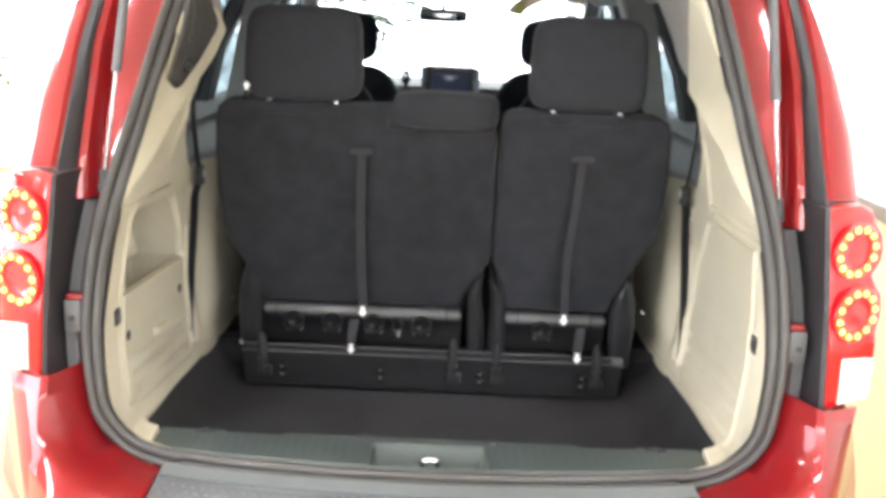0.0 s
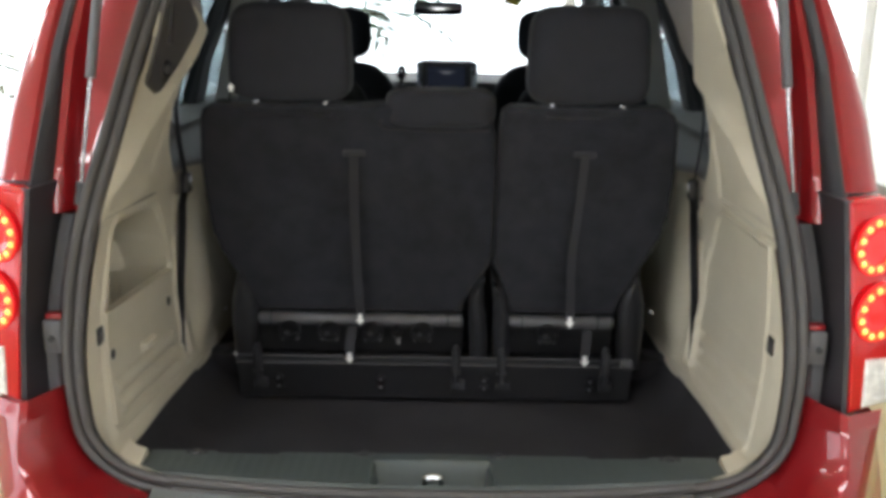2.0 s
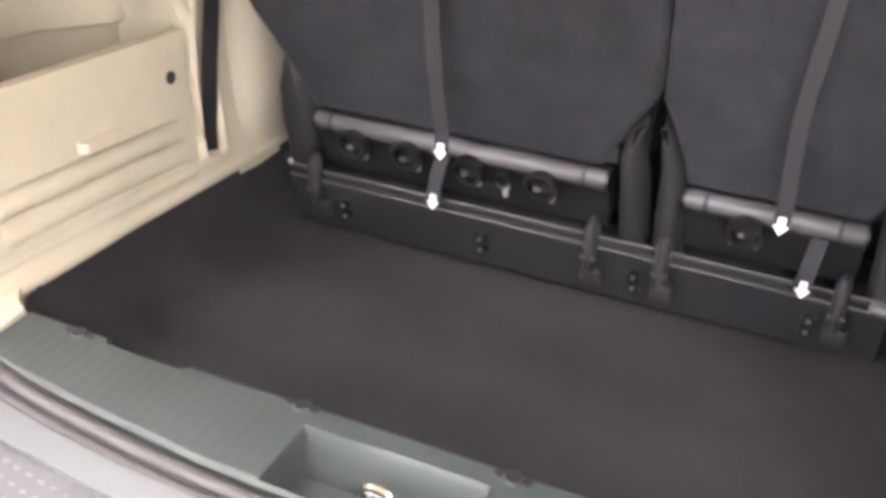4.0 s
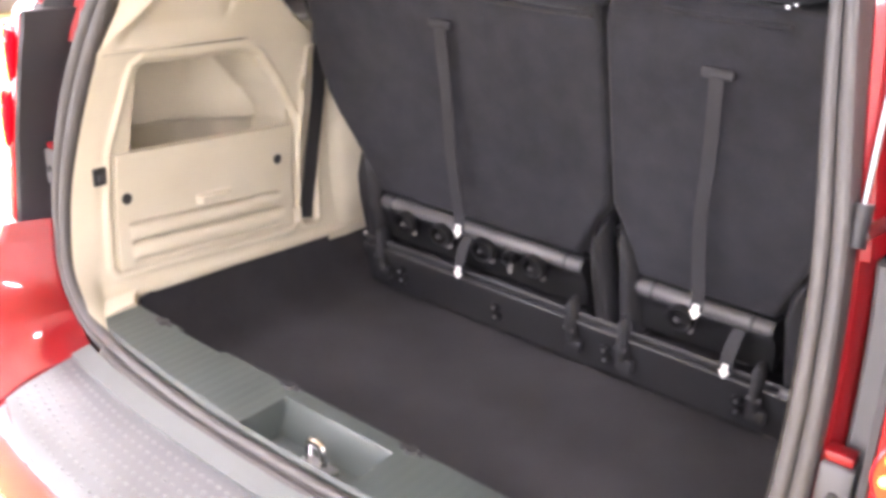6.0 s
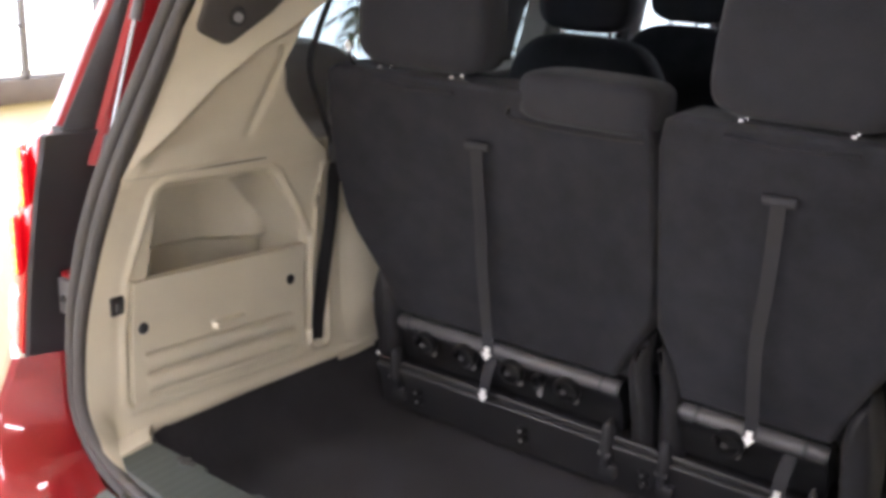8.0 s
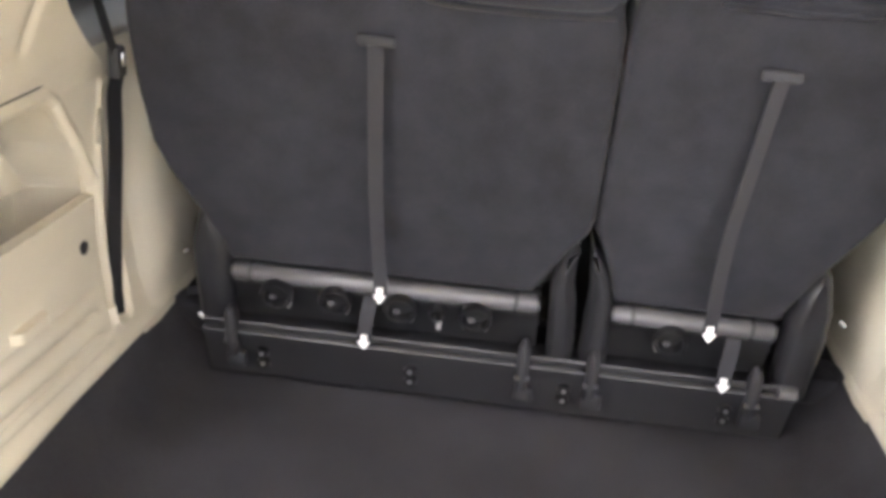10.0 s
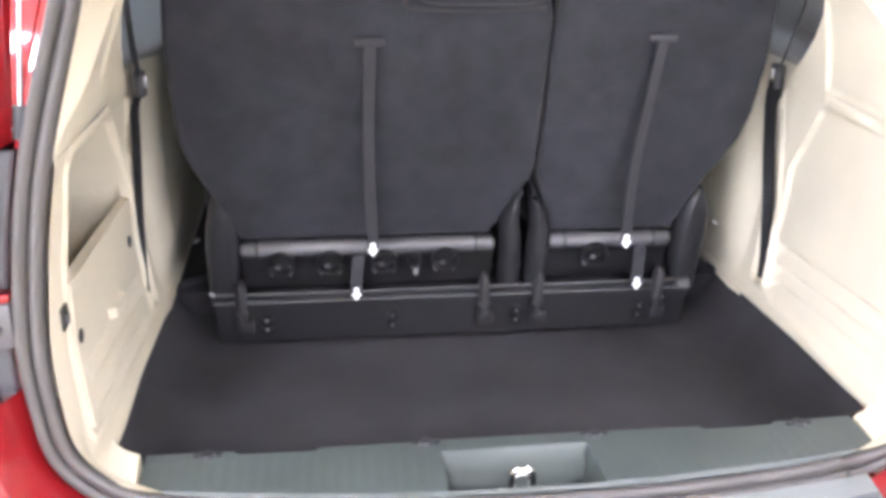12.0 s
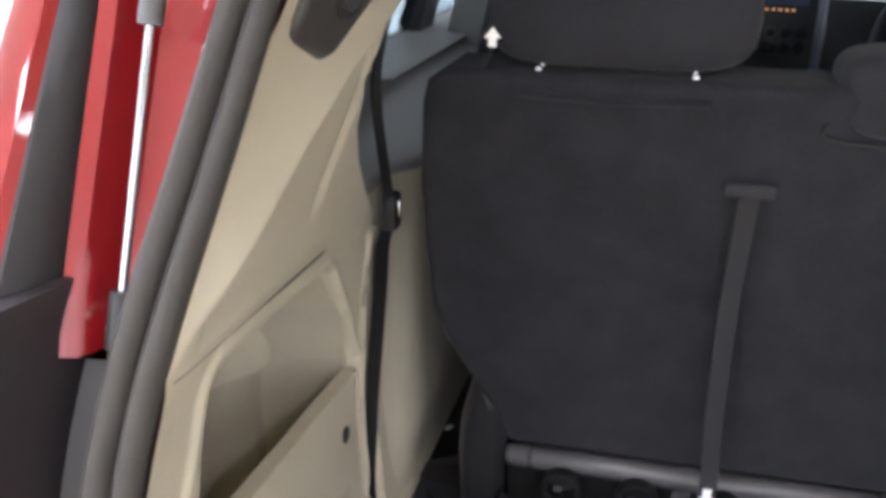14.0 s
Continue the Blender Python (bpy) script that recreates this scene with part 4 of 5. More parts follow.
    part("rail_trim", loft(B(), [[Vector((s * x, y, z)) for x, z in ((0.70, 1.60), (0.66, 1.625), (0.56, 1.655), (0.56, 1.67), (0.70, 1.66))] for y in (0.50, 1.5, 2.6, 3.0)]), LINER, van, "grey roof side lining")
    # gas strut
    a, c = Vector((s * 0.690, 0.112, 1.165)), Vector((s * 0.646, 0.295, 1.84))
    st = part("gas_strut", hose(B(), [a, a.lerp(c, 0.5)], 0.0036, 14), RODM, van, "steel gas strut holding up the tailgate")
    part("strut_tube", hose(B(), [a.lerp(c, 0.335), a.lerp(c, 0.345), a.lerp(c, 0.99), c], 0.0098, 14), STEELGREY, st, "grey strut cylinder")
    part("strut_socket", hose(B(), [a.lerp(c, -0.02), a.lerp(c, 0.045)], 0.0100, 12), PLASTIC, st, "black ball socket")
    bm = cyl(B(), (s * 0.692, 0.112, 1.165), (s * 0.700, 0.16, 1.165), 0.009)
    part("ball_stud", bm, STEEL, st)

# roof and lining
part("roof", loft(B(), [[Vector((x, y, z)) for x, z in ((-0.64, 1.70 - q), (-0.5, 1.735 - q), (-0.25, 1.755 - q), (0, 1.76 - q), (0.25, 1.755 - q), (0.5, 1.735 - q), (0.64, 1.70 - q), (0.60, 1.69 - q), (0.3, 1.715 - q), (0, 1.72 - q), (-0.3, 1.715 - q), (-0.60, 1.69 - q))] for y, q in ((0.40, 0.0), (0.7, -0.02), (1.5, -0.03), (2.5, -0.01), (3.1, 0.05))]), RED, van, "red roof panel")
# rear header above the seal
part("rear_header", loft(B(), [[Vector((x, y + d, z + e)) for d, e in ((0.01, 0.046), (-0.002, 0.06), (0.02, 0.10), (0.09, 0.12), (0.11, 0.05))] for x, y, z in [(p.x, p.y, p.z) for p in sorted([p for p in LOOP if p.z > 1.655], key=lambda p: p.x)]]), RED, van, "red rear header above the opening")
def lining(u, v):
    x = -0.60 + 1.2 * u
    y = 0.37 + 2.66 * v
    z = lerp([(0.37, 1.672), (0.45, 1.662), (0.9, 1.676), (2.0, 1.668), (2.9, 1.632)], y) - lerp([(0.4, 0.10), (1.5, 0.05), (2.9, 0.015)], y) * smooth(0.36, 0.64, abs(x))
    return Vector((x, y, z))
part("headliner", grid(B(), lining, 24, 16), LINER, van, "grey cloth headliner")
rc = part("roof_console", box(B(), (-0.02, 1.55, 1.658), (0.19, 1.35, 0.03), 0.012), LINER, van, "grey roof console with bright rim")
bm = hose(B(), spline([(-0.125, 1.6, 1.640), (-0.120, 0.88, 1.642), (0.080, 0.88, 1.642), (0.085, 1.6, 1.640)], 4), 0.006)
part("console_rim", bm, WHITETAG, rc, "pale rim")
for x, y in ((-0.33, 0.62), (0.36, 0.66)):
    hk = part("roof_belt_guide", box(B(), (x, y, 1.650), (0.15, 0.09, 0.020), 0.008), LINER, van, "grey roof belt guide")
    part("guide_slot", box(B(), (x + 0.05, y - 0.02, 1.636), (0.05, 0.04, 0.008), 0.003), MATT, hk)

# tailgate, raised
gate_m = Matrix.Translation((0, 0.36, 1.765)) @ Matrix.Rotation(radians(-14), 4, "X")
def gate_part(name, bm, mat, label="", parent=None):
    bmesh.ops.transform(bm, matrix=gate_m, verts=bm.verts)
    return part(name, bm, mat, parent or van, label)
gp = [(0.56, 0.0), (0.60, -0.10), (0.68, -0.40), (0.76, -0.72), (0.78, -0.95), (0.70, -1.06), (0.3, -1.10)]
outline = gp + [(-x, y) for x, y in reversed(gp)]
gate = gate_part("tailgate", loft(B(), [[(x * k, y * k2, z) for x, y in outline] for k, k2, z in ((1, 1, -0.01), (1.01, 1.0, 0.03), (0.98, 0.99, 0.06), (0.6, 0.9, 0.075))]), RED, "red tailgate swung up overhead")
gate_part("gate_lining", loft(B(), [[(x * k, -0.02 + y * k * 0.98, z) for x, y in outline] for k, z in ((0.95, -0.012), (0.93, -0.03), (0.80, -0.045))]), TAN, "beige lining of the tailgate", gate)
for s in (-1, 1):
    gate_part("grip", box(B(), (s * 0.5, -0.98, -0.040), (0.22, 0.035, 0.014), 0.006), DARKTRIM, "dark pull slot", gate)
gate_part("latch", box(B(), (0, -1.04, -0.03), (0.10, 0.08, 0.05), 0.012), PLASTIC, "black latch", gate)
for x in (-0.025, 0.025):
    gate_part("latch_bolt", cyl(B(), (x, -1.04, -0.05), (x, -1.04, -0.062), 0.008), STEEL, "", gate)

# ---- bumper ----
BP = spline([(0, -0.098, 0), (0.28, -0.086, 0), (0.5, -0.058, 0), (0.65, -0.018, 0), (0.745, 0.035, 0), (0.80, 0.13, 0), (0.82, 0.30, 0), (0.83, 0.62, 0)], 5)
def bumper(side):
    rings = []
    for i, p in enumerate(BP):
        t = (BP[min(i + 1, len(BP) - 1)] - BP[max(i - 1, 0)]).normalized()
        n = Vector((t.y, -t.x, 0))
        zt = 0.612 - 0.03 * smooth(0.53, 0.62, p.x)
        k = smooth(0.53, 0.80, p.x)
        prof = [(-0.03, zt - 0.02), (0.0, zt), (0.06, zt - 0.010 - 0.03 * k), (0.13, zt - 0.022 - 0.06 * k), (0.170, zt - 0.040 - 0.05 * k), (0.190, zt - 0.08 - 0.04 * k), (0.196, 0.46), (0.18, 0.36), (0.14, 0.27), (0.03, 0.25), (-0.03, 0.3)]
        slim = 1 - 0.55 * k
        rings.append([Vector((side * (p.x + n.x * d * slim), p.y + n.y * d * slim, z)) for d, z in prof])
    return rings
full = [r for r in reversed(bumper(-1))] + bumper(1)[1:]
bump = part("rear_bumper", loft(B(), full), RED, van, "red painted rear bumper")
def on_pad(u, v):
    x = -0.545 + 1.09 * u
    y = lerp([(p.x, p.y) for p in BP[:21]], abs(x))
    d = 0.004 + lerp([(0.0, 0.180), (0.3, 0.186), (0.45, 0.170), (0.56, 0.150)], abs(x)) * v
    z = lerp([(0, 0.618), (0.06, 0.610), (0.12, 0.601), (0.16, 0.590), (0.19, 0.572)], d)
    return Vector((x + math.copysign(0.25 * d * abs(x), -x) * 0.3, y - d, z))
bm = grid(B(), on_pad, 60, 14)
pad = part("step_pad", bm, PADGREY, bump, "grey textured step pad on the bumper")
bm = B()
for i in range(52):
    for j in range(8):
        p = on_pad((i + 0.5 + 0.5 * (j % 2)) / 53, (j + 0.9) / 9.2)
        cushion(bm, p, (0.010, 0.006, 0.006), 2, 8, 4)
part("pad_studs", bm, STUDM, bump, kind="stuff")
bm = loft(B(), [[Vector((x, y + a, z)) for a, z in ((-0.022, 0.616), (-0.026, 0.626), (0.012, 0.632), (0.016, 0.614))] for x, y in [(sx * p.x, p.y) for sx, seq in ((-1, list(reversed(BP[:12]))), (1, BP[1:12])) for p in seq]])
part("sill_strip", bm, STRIP, bump, "pale grey metal strip below the seal")

# ---- third-row seats ----
def lean(z):
    return lerp([(0.60, 0.735), (0.757, 0.690), (0.85, 0.660), (0.92, 0.636), (1.0, 0.605), (1.1, 0.572), (1.197, 0.550), (1.32, 0.526)], z)


def on_back(x, z, d):
    return Vector((x, lean(z) + d, z))


RY, RZ = 0.703, 0.732


def rear_seat(x0, x1, outline, label, rests, straps, tube, ears, holes):
    seat = thing("rear_seat", ((x0 + x1) / 2, 0.75, 0.55), label, "car seat", "third-row seats")
    back = part("backrest", slab(B(), outline, 0.13, [(0.0, 0.014), (0.002, 0.006), (0.006, 0.002), (0.011, 0.0), (0.0125, 0.0)], on_back), FABRIC, seat, "charcoal carpeted backrest")
    part("cushion", cushion(B(), ((x0 + x1) / 2, 0.98, 0.80), (x1 - x0 - 0.02, 0.46, 0.20), 5), FABRIC, seat)
    for cx in rests:
        hr = part("headrest", cushion(B(), (cx, 0.600, 1.427), (0.285, 0.125, 0.230), 5.2, 36, 20,
                                      lambda v: Vector((v.x * (1 - 0.035 * v.z), v.y - 0.08 * (1 - abs(v.z)), v.z))), REST, seat, "charcoal cloth headrest")
        for dx in (-0.0825, 0.0825):
            part("headrest_post", cyl(B(), (cx + dx, 0.580, 1.27), (cx + dx, 0.59, 1.38), 0.004), CHROME, hr, "chrome post")
            part("post_guide", box(B(), (cx + dx, 0.548, 1.311), (0.007, 0.007, 0.006), 0.002), STEEL, hr)
        bm = hose(B(), [on_back(cx - 0.10, 1.288, -0.004), on_back(cx, 1.284, -0.005), on_back(cx + 0.10, 1.288, -0.004)], 0.004)
        part("seam", bm, FABRIC, back)
    for sx, top, ux, lx in straps:
        loop = part("strap_loop", box(B(), on_back(sx, top, -0.008), (0.054, 0.010, 0.016), 0.004), STRAPM, seat, "grey strap anchor")
        pts = [on_back(sx, top - 0.005, -0.012), on_back(sx + (ux - sx) * 0.3 - 0.004, top - 0.15, -0.014), (ux - 0.006, 0.592, 0.95), (ux - 0.004, 0.612, 0.86), (ux, 0.626, 0.79), (ux, 0.630, 0.752)]
        part("strap", hose(B(), spline(pts, 5), 0, flat=(0.0225, 0.003, Vector((1, 0.3, 0)))), STRAPM, seat, "grey pull strap")
        pts = [(lx + 0.008, 0.708, 0.716), (lx + 0.004, 0.692, 0.69), (lx, 0.684, 0.65), (lx, 0.686, 0.622)]
        part("strap", hose(B(), spline(pts, 4), 0, flat=(0.025, 0.003)), STRAPM, seat, "short grey strap")
        for p in ((ux, 0.625, 0.756), (lx, 0.680, 0.630)):
            arrow = [(-0.0055, 0.014), (-0.0055, 0.0), (-0.011, 0.0), (0, -0.015), (0.011, 0.0), (0.0055, 0.0), (0.0055, 0.014)]
            bm = loft(B(), [[Vector((p[0] + a, p[1] + d, p[2] + b)) for a, b in arrow] for d in (-0.002, 0.002)])
            part("pull_tag", bm, WHITETAG, seat, "white arrow tag")
    # rounded lower cover with its cups
    ta, tb = tube
    prof = [(RY + 0.016 * math.cos(a), RZ + 0.016 * math.sin(a)) for a in [radians(d) for d in (60, 90, 120, 150, 180, 210, 240)]]
    prof += [(0.712, 0.700), (0.724, 0.665), (0.732, 0.632), (0.76, 0.625), (0.75, 0.74)]
    cover = part("lower_cover", loft(B(), [[Vector((x, y, z)) for y, z in prof] for x in (ta, tb)]), BLACKP, seat, "black plastic lower cover")
    roll = [(RY + 0.0175 * math.cos(a), RZ + 0.0175 * math.sin(a)) for a in [radians(15 * d) for d in range(24)]]
    roll_x = [(ta + 0.002, 0.8), (ta + 0.008, 1.0), (tb - 0.008, 1.0), (tb - 0.002, 0.8)]
    part("cover_roll", loft(B(), [[Vector((x, RY + (y - RY) * k, RZ + (z - RZ) * k)) for y, z in roll] for x, k in roll_x]), TUBEGREY, cover, "satin grey rolled edge")
    for hx in (ta + 0.035, tb - 0.04):
        bm = loft(B(), [[Vector((hx + d, RY + r * math.cos(k * math.pi / 8), RZ + r * math.sin(k * math.pi / 8))) for k in range(16)] for d, r in ((-0.004, 0.0170), (-0.002, 0.0192), (0.002, 0.0192), (0.004, 0.0170))])
        part("cover_joint", bm, MATT, cover)
    nrm = Vector((0, -0.93, -0.22)).normalized()
    for hx, r in holes:
        c = Vector((hx, 0.684, 0.703))
        q = nrm.to_track_quat("Z", "X")
        circ = [(math.cos(k * math.pi / 10), math.sin(k * math.pi / 10)) for k in range(20)]
        bm = loft(B(), [[c + q @ Vector((a * rr, b * rr, d)) for a, b in circ] for rr, d in ((r * 0.95, -0.012), (r, -0.004), (r, 0.006), (r * 0.93, 0.010), (r * 0.78, 0.009), (r * 0.74, -0.012), (r * 0.3, -0.016))])
        cup = part("fixing_cup", bm, BLACKP, cover, "round black fixing cup")
        if r > 0.015:
            for dx in (-1, 1):
                foot = c + Vector((dx * r * 0.62, 0.010, -r * 0.80))
                bm = box(B(), foot, (0.011, 0.008, 0.012), 0.002, 1, Matrix.Rotation(radians(dx * 25), 3, "Y"))
                part("cup_foot", bm, FOOTGREY, cup, "pale spring foot")
            part("cup_spring", box(B(), c + Vector((-r * 0.2, -0.004, -r * 0.15)), (0.012, 0.006, 0.008), 0.002, 1), TUBEGREY, cup)
        else:
            bm = box(B(), c + Vector((0.001, 0.004, -0.016)), (0.020, 0.005, 0.006), 0.001, 1)
            box(bm, c + Vector((0.004, 0.006, -0.027)), (0.009, 0.005, 0.018), 0.001, 1)
            part("hook", bm, FOOTGREY, cup, "small grey metal hook")
    part("inner_shell", box(B(), ((ta + tb) / 2, 0.775, 0.70), (tb - ta, 0.04, 0.14), 0.01), MATT, seat)
    for out in ears:
        bm = slab(B(), out, 0.06, [(0, 0.026), (0.002, 0.016), (0.006, 0.007), (0.011, 0.001), (0.016, -0.003)], lambda x, z, d: Vector((x, lerp([(0.58, 0.728), (0.65, 0.706), (0.75, 0.680), (0.82, 0.664), (0.84, 0.668), (0.86, 0.680), (0.89, 0.705)], z) + d, z)))
        part("hinge_shield", bm, PLASTIC, seat, "black rounded hinge shield")
    return seat


LEFT = [(-0.470, 0.757), (0.052, 0.757), (0.074, 0.80), (0.102, 0.852), (0.129, 0.895), (0.1365, 0.93), (0.1365, 1.235), (0.122, 1.290), (0.10, 1.300), (-0.14, 1.312), (-0.165, 1.310), (-0.535, 1.310),
        (-0.556, 1.295), (-0.563, 1.27), (-0.570, 1.17), (-0.569, 1.08), (-0.566, 0.99), (-0.551, 0.935), (-0.520, 0.872), (-0.494, 0.815)]
RIGHT = [(0.188, 0.757), (0.458, 0.757), (0.484, 0.825), (0.504, 0.872), (0.530, 0.925), (0.554, 0.98), (0.564, 1.04), (0.567, 1.15), (0.560, 1.27), (0.550, 1.295), (0.528, 1.310), (0.168, 1.310), (0.148, 1.298), (0.1395, 1.25), (0.1395, 0.905), (0.158, 0.86), (0.178, 0.80)]
INNER_L = [(0.088, 0.59), (0.135, 0.59), (0.134, 0.66), (0.128, 0.74), (0.120, 0.78), (0.119, 0.83), (0.121, 0.872), (0.112, 0.866), (0.097, 0.846), (0.085, 0.815), (0.080, 0.78)]
INNER_R = [(0.144, 0.66), (0.144, 0.59), (0.196, 0.59), (0.190, 0.74), (0.177, 0.805), (0.166, 0.835), (0.152, 0.858), (0.138, 0.873), (0.141, 0.82), (0.146, 0.77)]
OUTER_R = [(0.486, 0.585), (0.548, 0.585), (0.546, 0.73), (0.540, 0.79), (0.527, 0.845), (0.516, 0.868), (0.503, 0.872), (0.490, 0.850), (0.479, 0.815), (0.474, 0.76)]
OUTER_L = [(-x, z) for x, z in reversed(OUTER_R)]
ls = rear_seat(-0.57, 0.13, LEFT, "wide charcoal third-row seat with pull straps", (-0.352,), ((-0.202, 1.196, -0.198, -0.232),), (-0.474, 0.067),
               (OUTER_L, INNER_L), ((-0.390, 0.029), (-0.286, 0.029), (-0.171, 0.029), (-0.107, 0.015), (-0.041, 0.029)))
rear_seat(0.14, 0.57, RIGHT, "narrow charcoal third-row seat with pull strap", (0.348,), ((0.344, 1.200, 0.338, 0.390),), (0.187, 0.461), (INNER_R, OUTER_R), ((0.290, 0.029),))
bm = cushion(B(), (0, 0, 0), (0.262, 0.135, 0.092), 4.5, 36, 16)
bmesh.ops.transform(bm, matrix=Matrix.Translation((0.002, 0.588, 1.303)), verts=bm.verts)
part("folding_headrest", bm, REST, ls, "low padded centre headrest")
part("seam", hose(B(), spline([on_back(-0.136, 1.276, -0.002), on_back(-0.128, 1.258, -0.003), on_back(0, 1.252, -0.003), on_back(0.118, 1.256, -0.003)], 5), 0.0032), WEB, ls, "dark seam below the centre headrest")

for sx, st in ((-1, ls),):
    bm = loft(B(), [[Vector((sx * 0.478 + a, 0.505 + d, 1.348 - b)) for a, b in ((-0.004, 0.009), (-0.004, 0.0), (-0.009, 0.0), (0, -0.011), (0.009, 0.0), (0.004, 0.0), (0.004, 0.009))] for d in (-0.002, 0.002)])
    part("shoulder_tag", bm, WHITETAG, st, "white arrow tag")
    part("tag_cord", hose(B(), [(sx * 0.478, 0.507, 1.342), (sx * 0.485, 0.52, 1.325), (sx * 0.50, 0.56, 1.300)], 0.003), WEB, st)

# seat anchor rail
rail = thing("seat_anchor_rail", (0, 0.73, 0.49), "black plastic covered seat rail across the load bay", "rail")
prof = [(0.735, 0.607), (0.719, 0.610), (0.715, 0.6225), (0.709, 0.6225), (0.7115, 0.614), (0.7125, 0.609), (0.7055, 0.607), (0.7040, 0.602), (0.7070, 0.596), (0.722, 0.56), (0.738, 0.496), (0.75, 0.490), (0.765, 0.50), (0.765, 0.62)]
part("rail_cover", loft(B(), [[Vector((x, y, z)) for y, z in prof] for x in (-0.536, -0.53, 0.515, 0.522)]), PLASTIC, rail, "glossy black rail cover")
for ry, rz in ((0.7085, 0.6235), (0.7025, 0.606)):
    part("rail_ridge", hose(B(), [(-0.534, ry, rz), (-0.526, ry, rz), (0.512, ry, rz), (0.520, ry, rz)], 0.0038, 10), RIDGEM, rail, "satin ridge along the rail")
for hx in (-0.480, 0.050, 0.171, 0.448):
    fin = [(-0.011, 0.548), (0.011, 0.548), (0.012, 0.60), (0.0115, 0.640), (0.007, 0.656), (0.0, 0.661), (-0.007, 0.656), (-0.0115, 0.640), (-0.012, 0.60)]
    bm = slab(B(), [(hx + a, b) for a, b in fin], 0.04, [(0, 0.012), (0.003, 0.004), (0.009, 0.0)], lambda x, z, d: Vector((x, lerp([(0.55, 0.700), (0.60, 0.686), (0.66, 0.684)], z) + d, z)))
    hg = part("hinge_bracket", bm, MATT, rail, "black rounded hinge bracket")
    part("hinge_pin", cyl(B(), (hx - 0.0135, 0.696, 0.585), (hx + 0.0135, 0.696, 0.585), 0.006), MATT, hg)
    part("hinge_pad", box(B(), (hx + 0.006, 0.712, 0.545), (0.036, 0.02, 0.03), 0.005), PLASTIC, hg)
for px in (-0.428, -0.152, 0.127, 0.412):
    for pz, y in ((0.560, 0.716), (0.534, 0.724)):
        bm = cyl(B(), (px, y + 0.01, pz), (px, y - 0.006, pz - 0.002), 0.0125, 0.011)
        pl = part("plug", bm, BLACKP, rail, "round black plug")
        part("plug_pin", cyl(B(), (px, y - 0.005, pz), (px, y - 0.0085, pz), 0.0045, n=8), STEEL, pl)
part("end_pin", cyl(B(), (-0.545, 0.715, 0.628), (-0.532, 0.715, 0.616), 0.004), STEEL, rail, "bright end pin")
part("end_pin", cyl(B(), (0.556, 0.70, 0.768), (0.566, 0.697, 0.760), 0.0035), STEEL, rail, "bright end pin")
part("end_pin", cyl(B(), (-0.568, 0.72, 0.746), (-0.558, 0.715, 0.755), 0.003), STEEL, rail, "bright end pin")
part("end_bolt", cyl(B(), (0.49, 0.705, 0.615), (0.520, 0.705, 0.612), 0.012), STEELGREY, rail, "steel end bolt")


# ---- captain's chairs ----
def chair(x, y, label, group):
    ch = thing("captain_chair", (x, y + 0.2, 0.58), label, "car seat", group)
    def back_shape(v):
        w = 1 - 0.10 * max(v.z, 0) ** 2
        return Vector((v.x * w, v.y - 0.16 * v.z, v.z))
    part("backrest", cushion(B(), (x, y + 0.08, 1.0), (0.49, 0.16, 0.64), 4, 32, 22, back_shape), FABRIC, ch)
    part("seat", cushion(B(), (x, y + 0.36, 0.78), (0.50, 0.52, 0.18), 4), FABRIC, ch)
    part("base", box(B(), (x, y + 0.34, 0.635), (0.40, 0.42, 0.11), 0.02), MATT, ch)
    hr = part("headrest", cushion(B(), (x, y + 0.04, 1.43), (0.275, 0.11, 0.20), 3.6, 28, 16), REST, ch, "charcoal headrest on chrome posts")
    for dx in (-0.07, 0.07):
        part("headrest_post", cyl(B(), (x + dx, y + 0.05, 1.29), (x + dx, y + 0.045, 1.38), 0.007), CHROME, hr)
    for g in (-1, 1):
        part("armrest", cushion(B(), (x + g * 0.27, y + 0.27, 0.97), (0.06, 0.30, 0.07), 3.5), FABRIC, ch)


for sx in (-1, 1):
    chair(sx * 0.465, 1.44, "charcoal second-row captain's chair", "second-row seats")
    chair(sx * 0.425, 2.12, "charcoal front captain's chair", "front seats")

# ---- dashboard end ----
bm = loft(B(), [[Vector((x, y, z)) for y, z in ((2.95, 0.62), (2.86, 0.9), (2.84, 1.10), (2.90, 1.19), (3.1, 1.22), (3.5, 1.17), (3.5, 0.7))] for x in (-0.78, -0.3, 0.3, 0.78)])
dash = part("dashboard", bm, DASHM, van, "grey dashboard")
stack = part("dash_console", loft(B(), [[Vector((0.01 + x * k, y, z)) for x, z in ((-0.13, 1.29), (-0.115, 1.295), (0.115, 1.295), (0.13, 1.29), (0.125, 0.85), (-0.125, 0.85))] for y, k in ((2.90, 1.0), (2.76, 1.0), (2.745, 0.94))]), CONSOLEM, van, "silver grey dash console with a dark display")
part("screen", box(B(), (0.01, 2.742, 1.225), (0.17, 0.008, 0.09), 0.003), SCREEN, stack, "dark display")
for k in range(5):
    part("indicator", box(B(), (-0.03 + 0.02 * k, 2.740, 1.166), (0.010, 0.006, 0.005), 0.001), AMBER, stack, "small lit key")
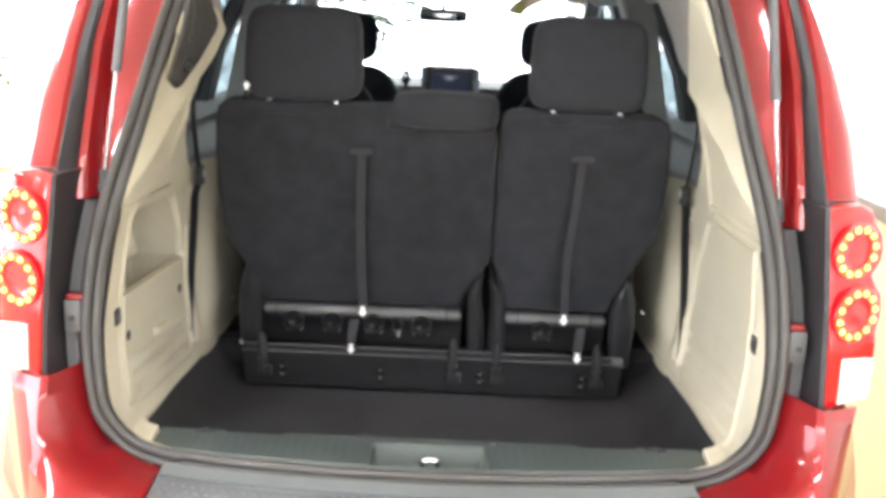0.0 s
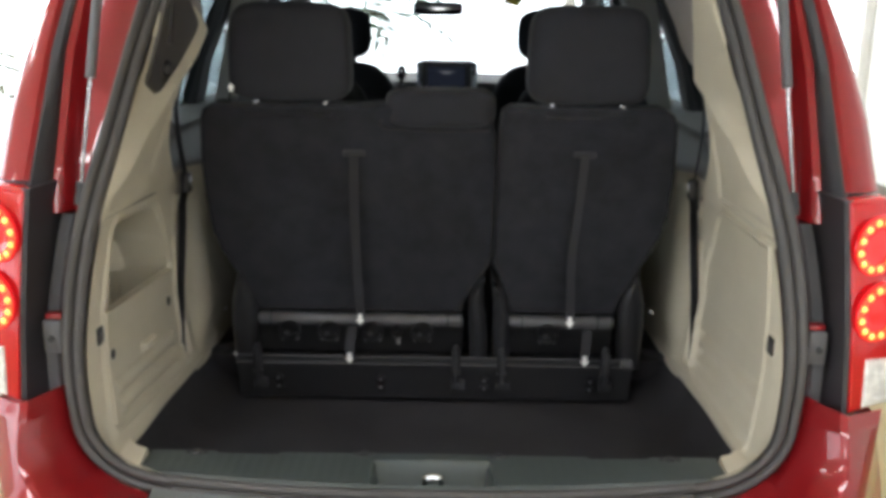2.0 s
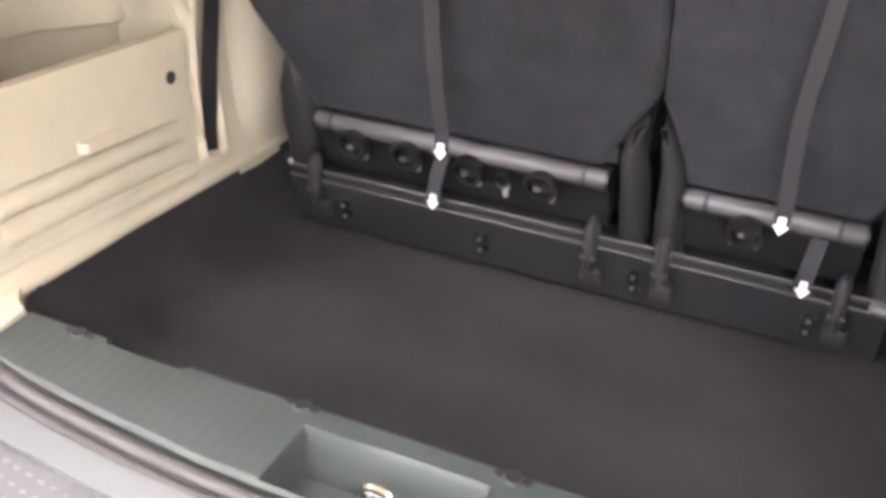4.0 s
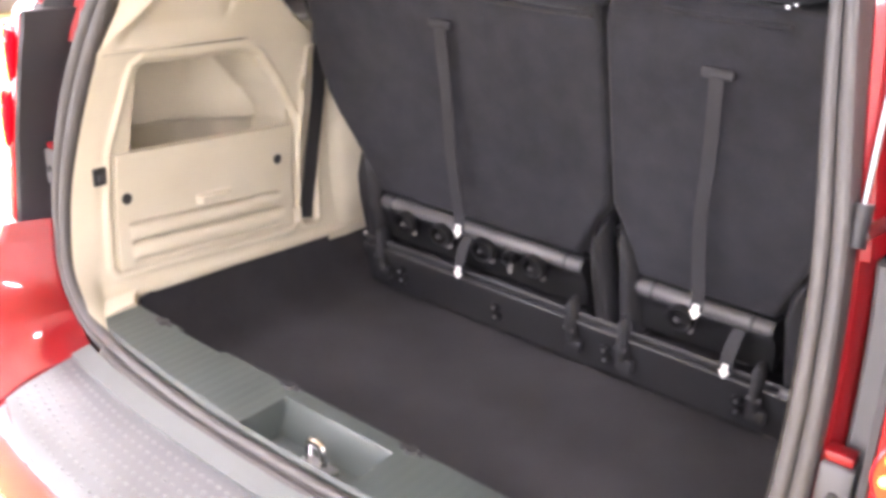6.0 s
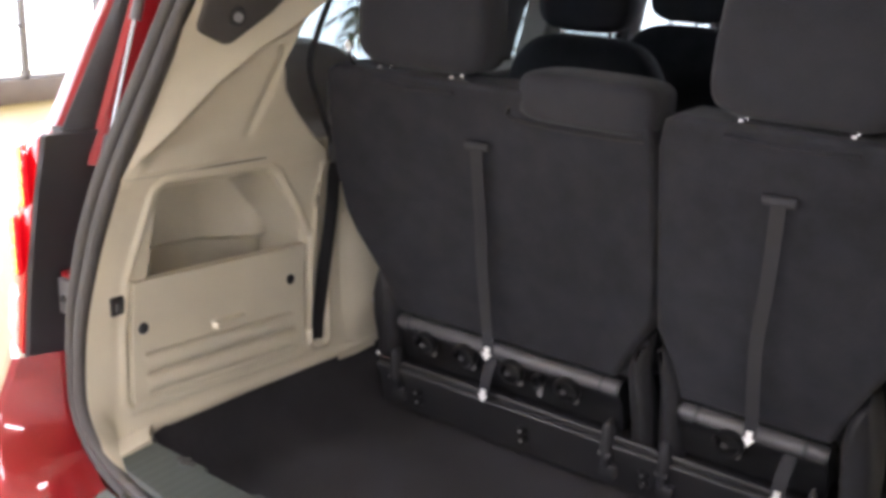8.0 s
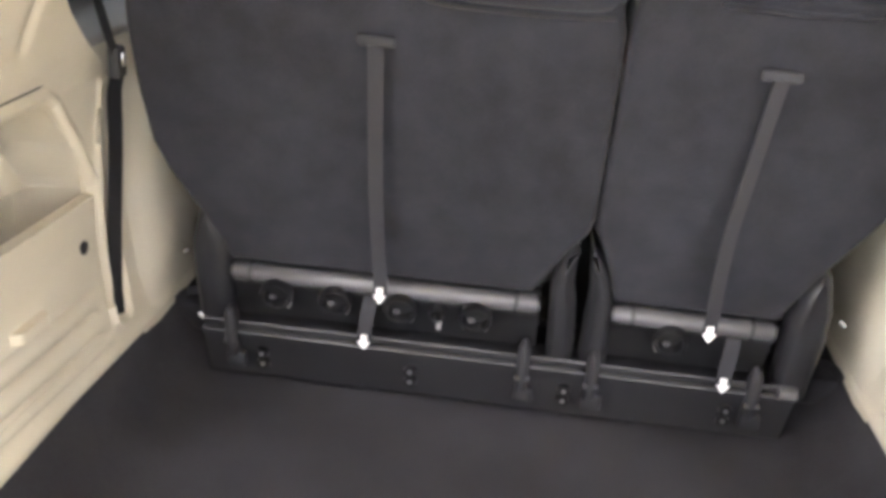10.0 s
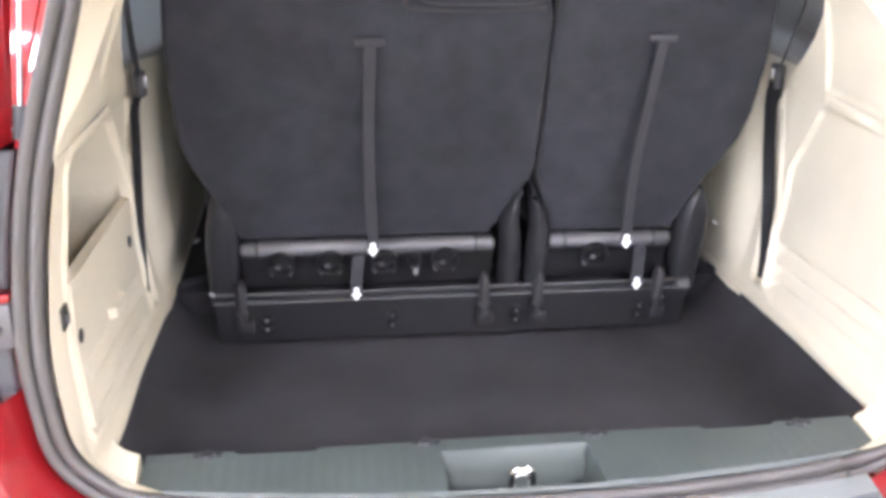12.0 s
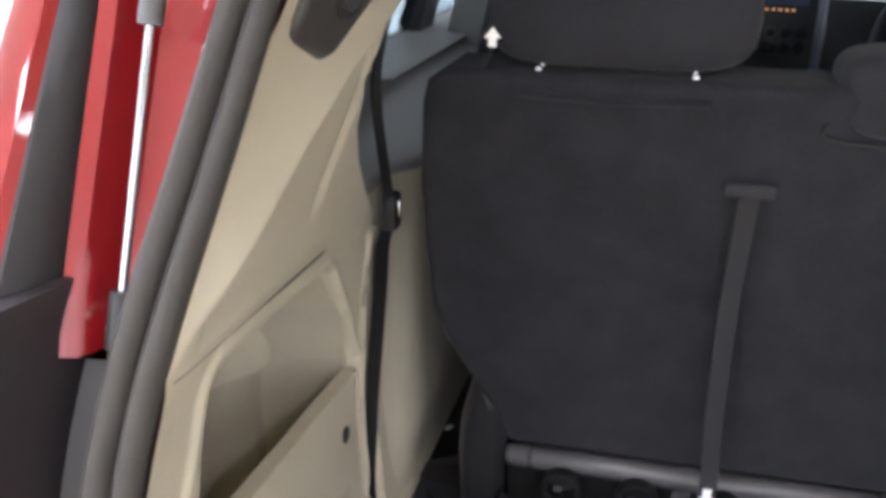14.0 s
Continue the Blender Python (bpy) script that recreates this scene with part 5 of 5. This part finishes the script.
for k in range(4):
    for kz in (1.098, 1.052):
        c = Vector((-0.058 + 0.046 * k, 2.738, kz))
        kn = part("knob", cyl(B(), c, c + Vector((0, -0.014, -0.001)), 0.0135, 0.012), MATT, stack, "black knob with a chrome ring")
        bm = loft(B(), [[c + Vector(((0.0165 + 0.0035 * math.cos(b)) * math.cos(a), -0.004 + 0.0035 * math.sin(b), (0.0165 + 0.0035 * math.cos(b)) * math.sin(a))) for b in [i * math.pi / 3 for i in range(6)]] for a in [i * math.pi / 10 for i in range(20)]], loop=True)
        part("knob_ring", bm, CHROME, kn, "chrome ring")
for s in (-1, 1):
    part("silver_edge", hose(B(), [(0.01 + s * 0.125, 2.74, 1.29), (0.01 + s * 0.125, 2.735, 1.1), (0.01 + s * 0.12, 2.74, 0.9)], 0.016), SILVER, stack, "silver edge trim")
part("gear_lever", hose(B(), spline([(-0.19, 2.84, 1.13), (-0.195, 2.74, 1.18), (-0.195, 2.70, 1.22)], 4), 0.008), CHROME, van, "chrome gear lever with black knob")
part("lever_knob", cushion(B(), (-0.195, 2.69, 1.245), (0.045, 0.045, 0.065), 2.5), CHROME, van, "chrome gear knob")
wheel_m = Matrix.Translation((-0.40, 2.62, 1.10)) @ Matrix.Rotation(radians(65), 4, "X")
bm = loft(B(), [[wheel_m @ Vector(((0.185 + 0.015 * math.cos(b)) * math.cos(a), (0.185 + 0.015 * math.cos(b)) * math.sin(a), 0.015 * math.sin(b))) for b in [k * math.pi / 4 for k in range(8)]] for a in [k * math.pi / 18 for k in range(36)]], loop=True)
sw = part("steering_wheel", bm, PLASTIC, van, "black steering wheel")
bm = cushion(B(), (0, 0, -0.01), (0.15, 0.12, 0.05), 3)
for g in (-1, 1):
    box(bm, (g * 0.12, 0, -0.01), (0.12, 0.035, 0.02), 0.006)
bmesh.ops.transform(bm, matrix=wheel_m, verts=bm.verts)
part("wheel_hub", bm, MATT, sw)
mir = part("rear_view_mirror", cushion(B(), (-0.036, 2.90, 1.528), (0.235, 0.03, 0.062), 5), PLASTIC, van, "interior mirror on a short stalk")
part("mirror_glass", box(B(), (-0.036, 2.8835, 1.528), (0.215, 0.003, 0.048), 0.001), CHROME, mir)
part("mirror_stalk", hose(B(), [(-0.036, 2.91, 1.54), (-0.036, 2.96, 1.60)], 0.010), PLASTIC, mir)
ws = part("windscreen", loft(B(), [[Vector((x, y + d, z)) for x, y, z in ((-0.78, 3.95, 1.14), (0.78, 3.95, 1.14), (0.68, 2.98, 1.63), (-0.68, 2.98, 1.63))] for d in (0, 0.006)]), GLASS, van, "clear windscreen")
ws.visible_shadow = False
bm = B()
loft(bm, [[Vector((0.54 + r * math.cos(a), 3.12, 1.50 + r * math.sin(a) * 0.62)) for r in (0.20, 0.28)] for a in [radians(40 + 10 * k) for k in range(13)]], closed=False)
part("sticker", bm, YELLOW, ws, "curved yellow sticker")
for s in (-1, 1):
    part("screen_post", hose(B(), [(s * 0.80, 3.98, 1.12), (s * 0.73, 3.4, 1.44), (s * 0.69, 2.98, 1.66)], 0.045, 8), DASHM, van, "grey windscreen pillar")
part("screen_header", box(B(), (0, 2.98, 1.672), (1.40, 0.12, 0.05), 0.015), LINER, van, "grey windscreen header")
# bonnet and nose
part("bonnet", loft(B(), [[Vector((x * k, y, z - 0.05 * (x / 0.8) ** 2)) for x in (-0.85, -0.6, -0.3, 0, 0.3, 0.6, 0.85)] + [Vector((x * k, y, z - 0.12)) for x in (0.8, 0.4, 0, -0.4, -0.8)] for y, z, k in ((3.9, 1.15, 1.0), (4.4, 1.08, 1.0), (4.85, 0.98, 0.96), (5.02, 0.88, 0.9))]), RED, van, "red bonnet")
part("front_bumper", loft(B(), [[Vector((x, y - 0.25 * (abs(x) / 0.9) ** 3, z)) for x in steps(-0.92, 0.92, 12)] + [Vector((x, 4.8 - 0.25 * (abs(x) / 0.9) ** 3, z)) for x in steps(0.9, -0.9, 12)] for y, z in ((5.0, 0.25), (5.1, 0.4), (5.1, 0.6), (5.04, 0.88))]), RED, van, "red front bumper")
part("underbody", box(B(), (0, 2.5, 0.36), (1.5, 4.3, 0.2), 0.03), MATT, van, "dark underbody")
part("bulkhead", box(B(), (0, 3.55, 0.75), (1.6, 0.06, 0.75), 0.01), MATT, van)
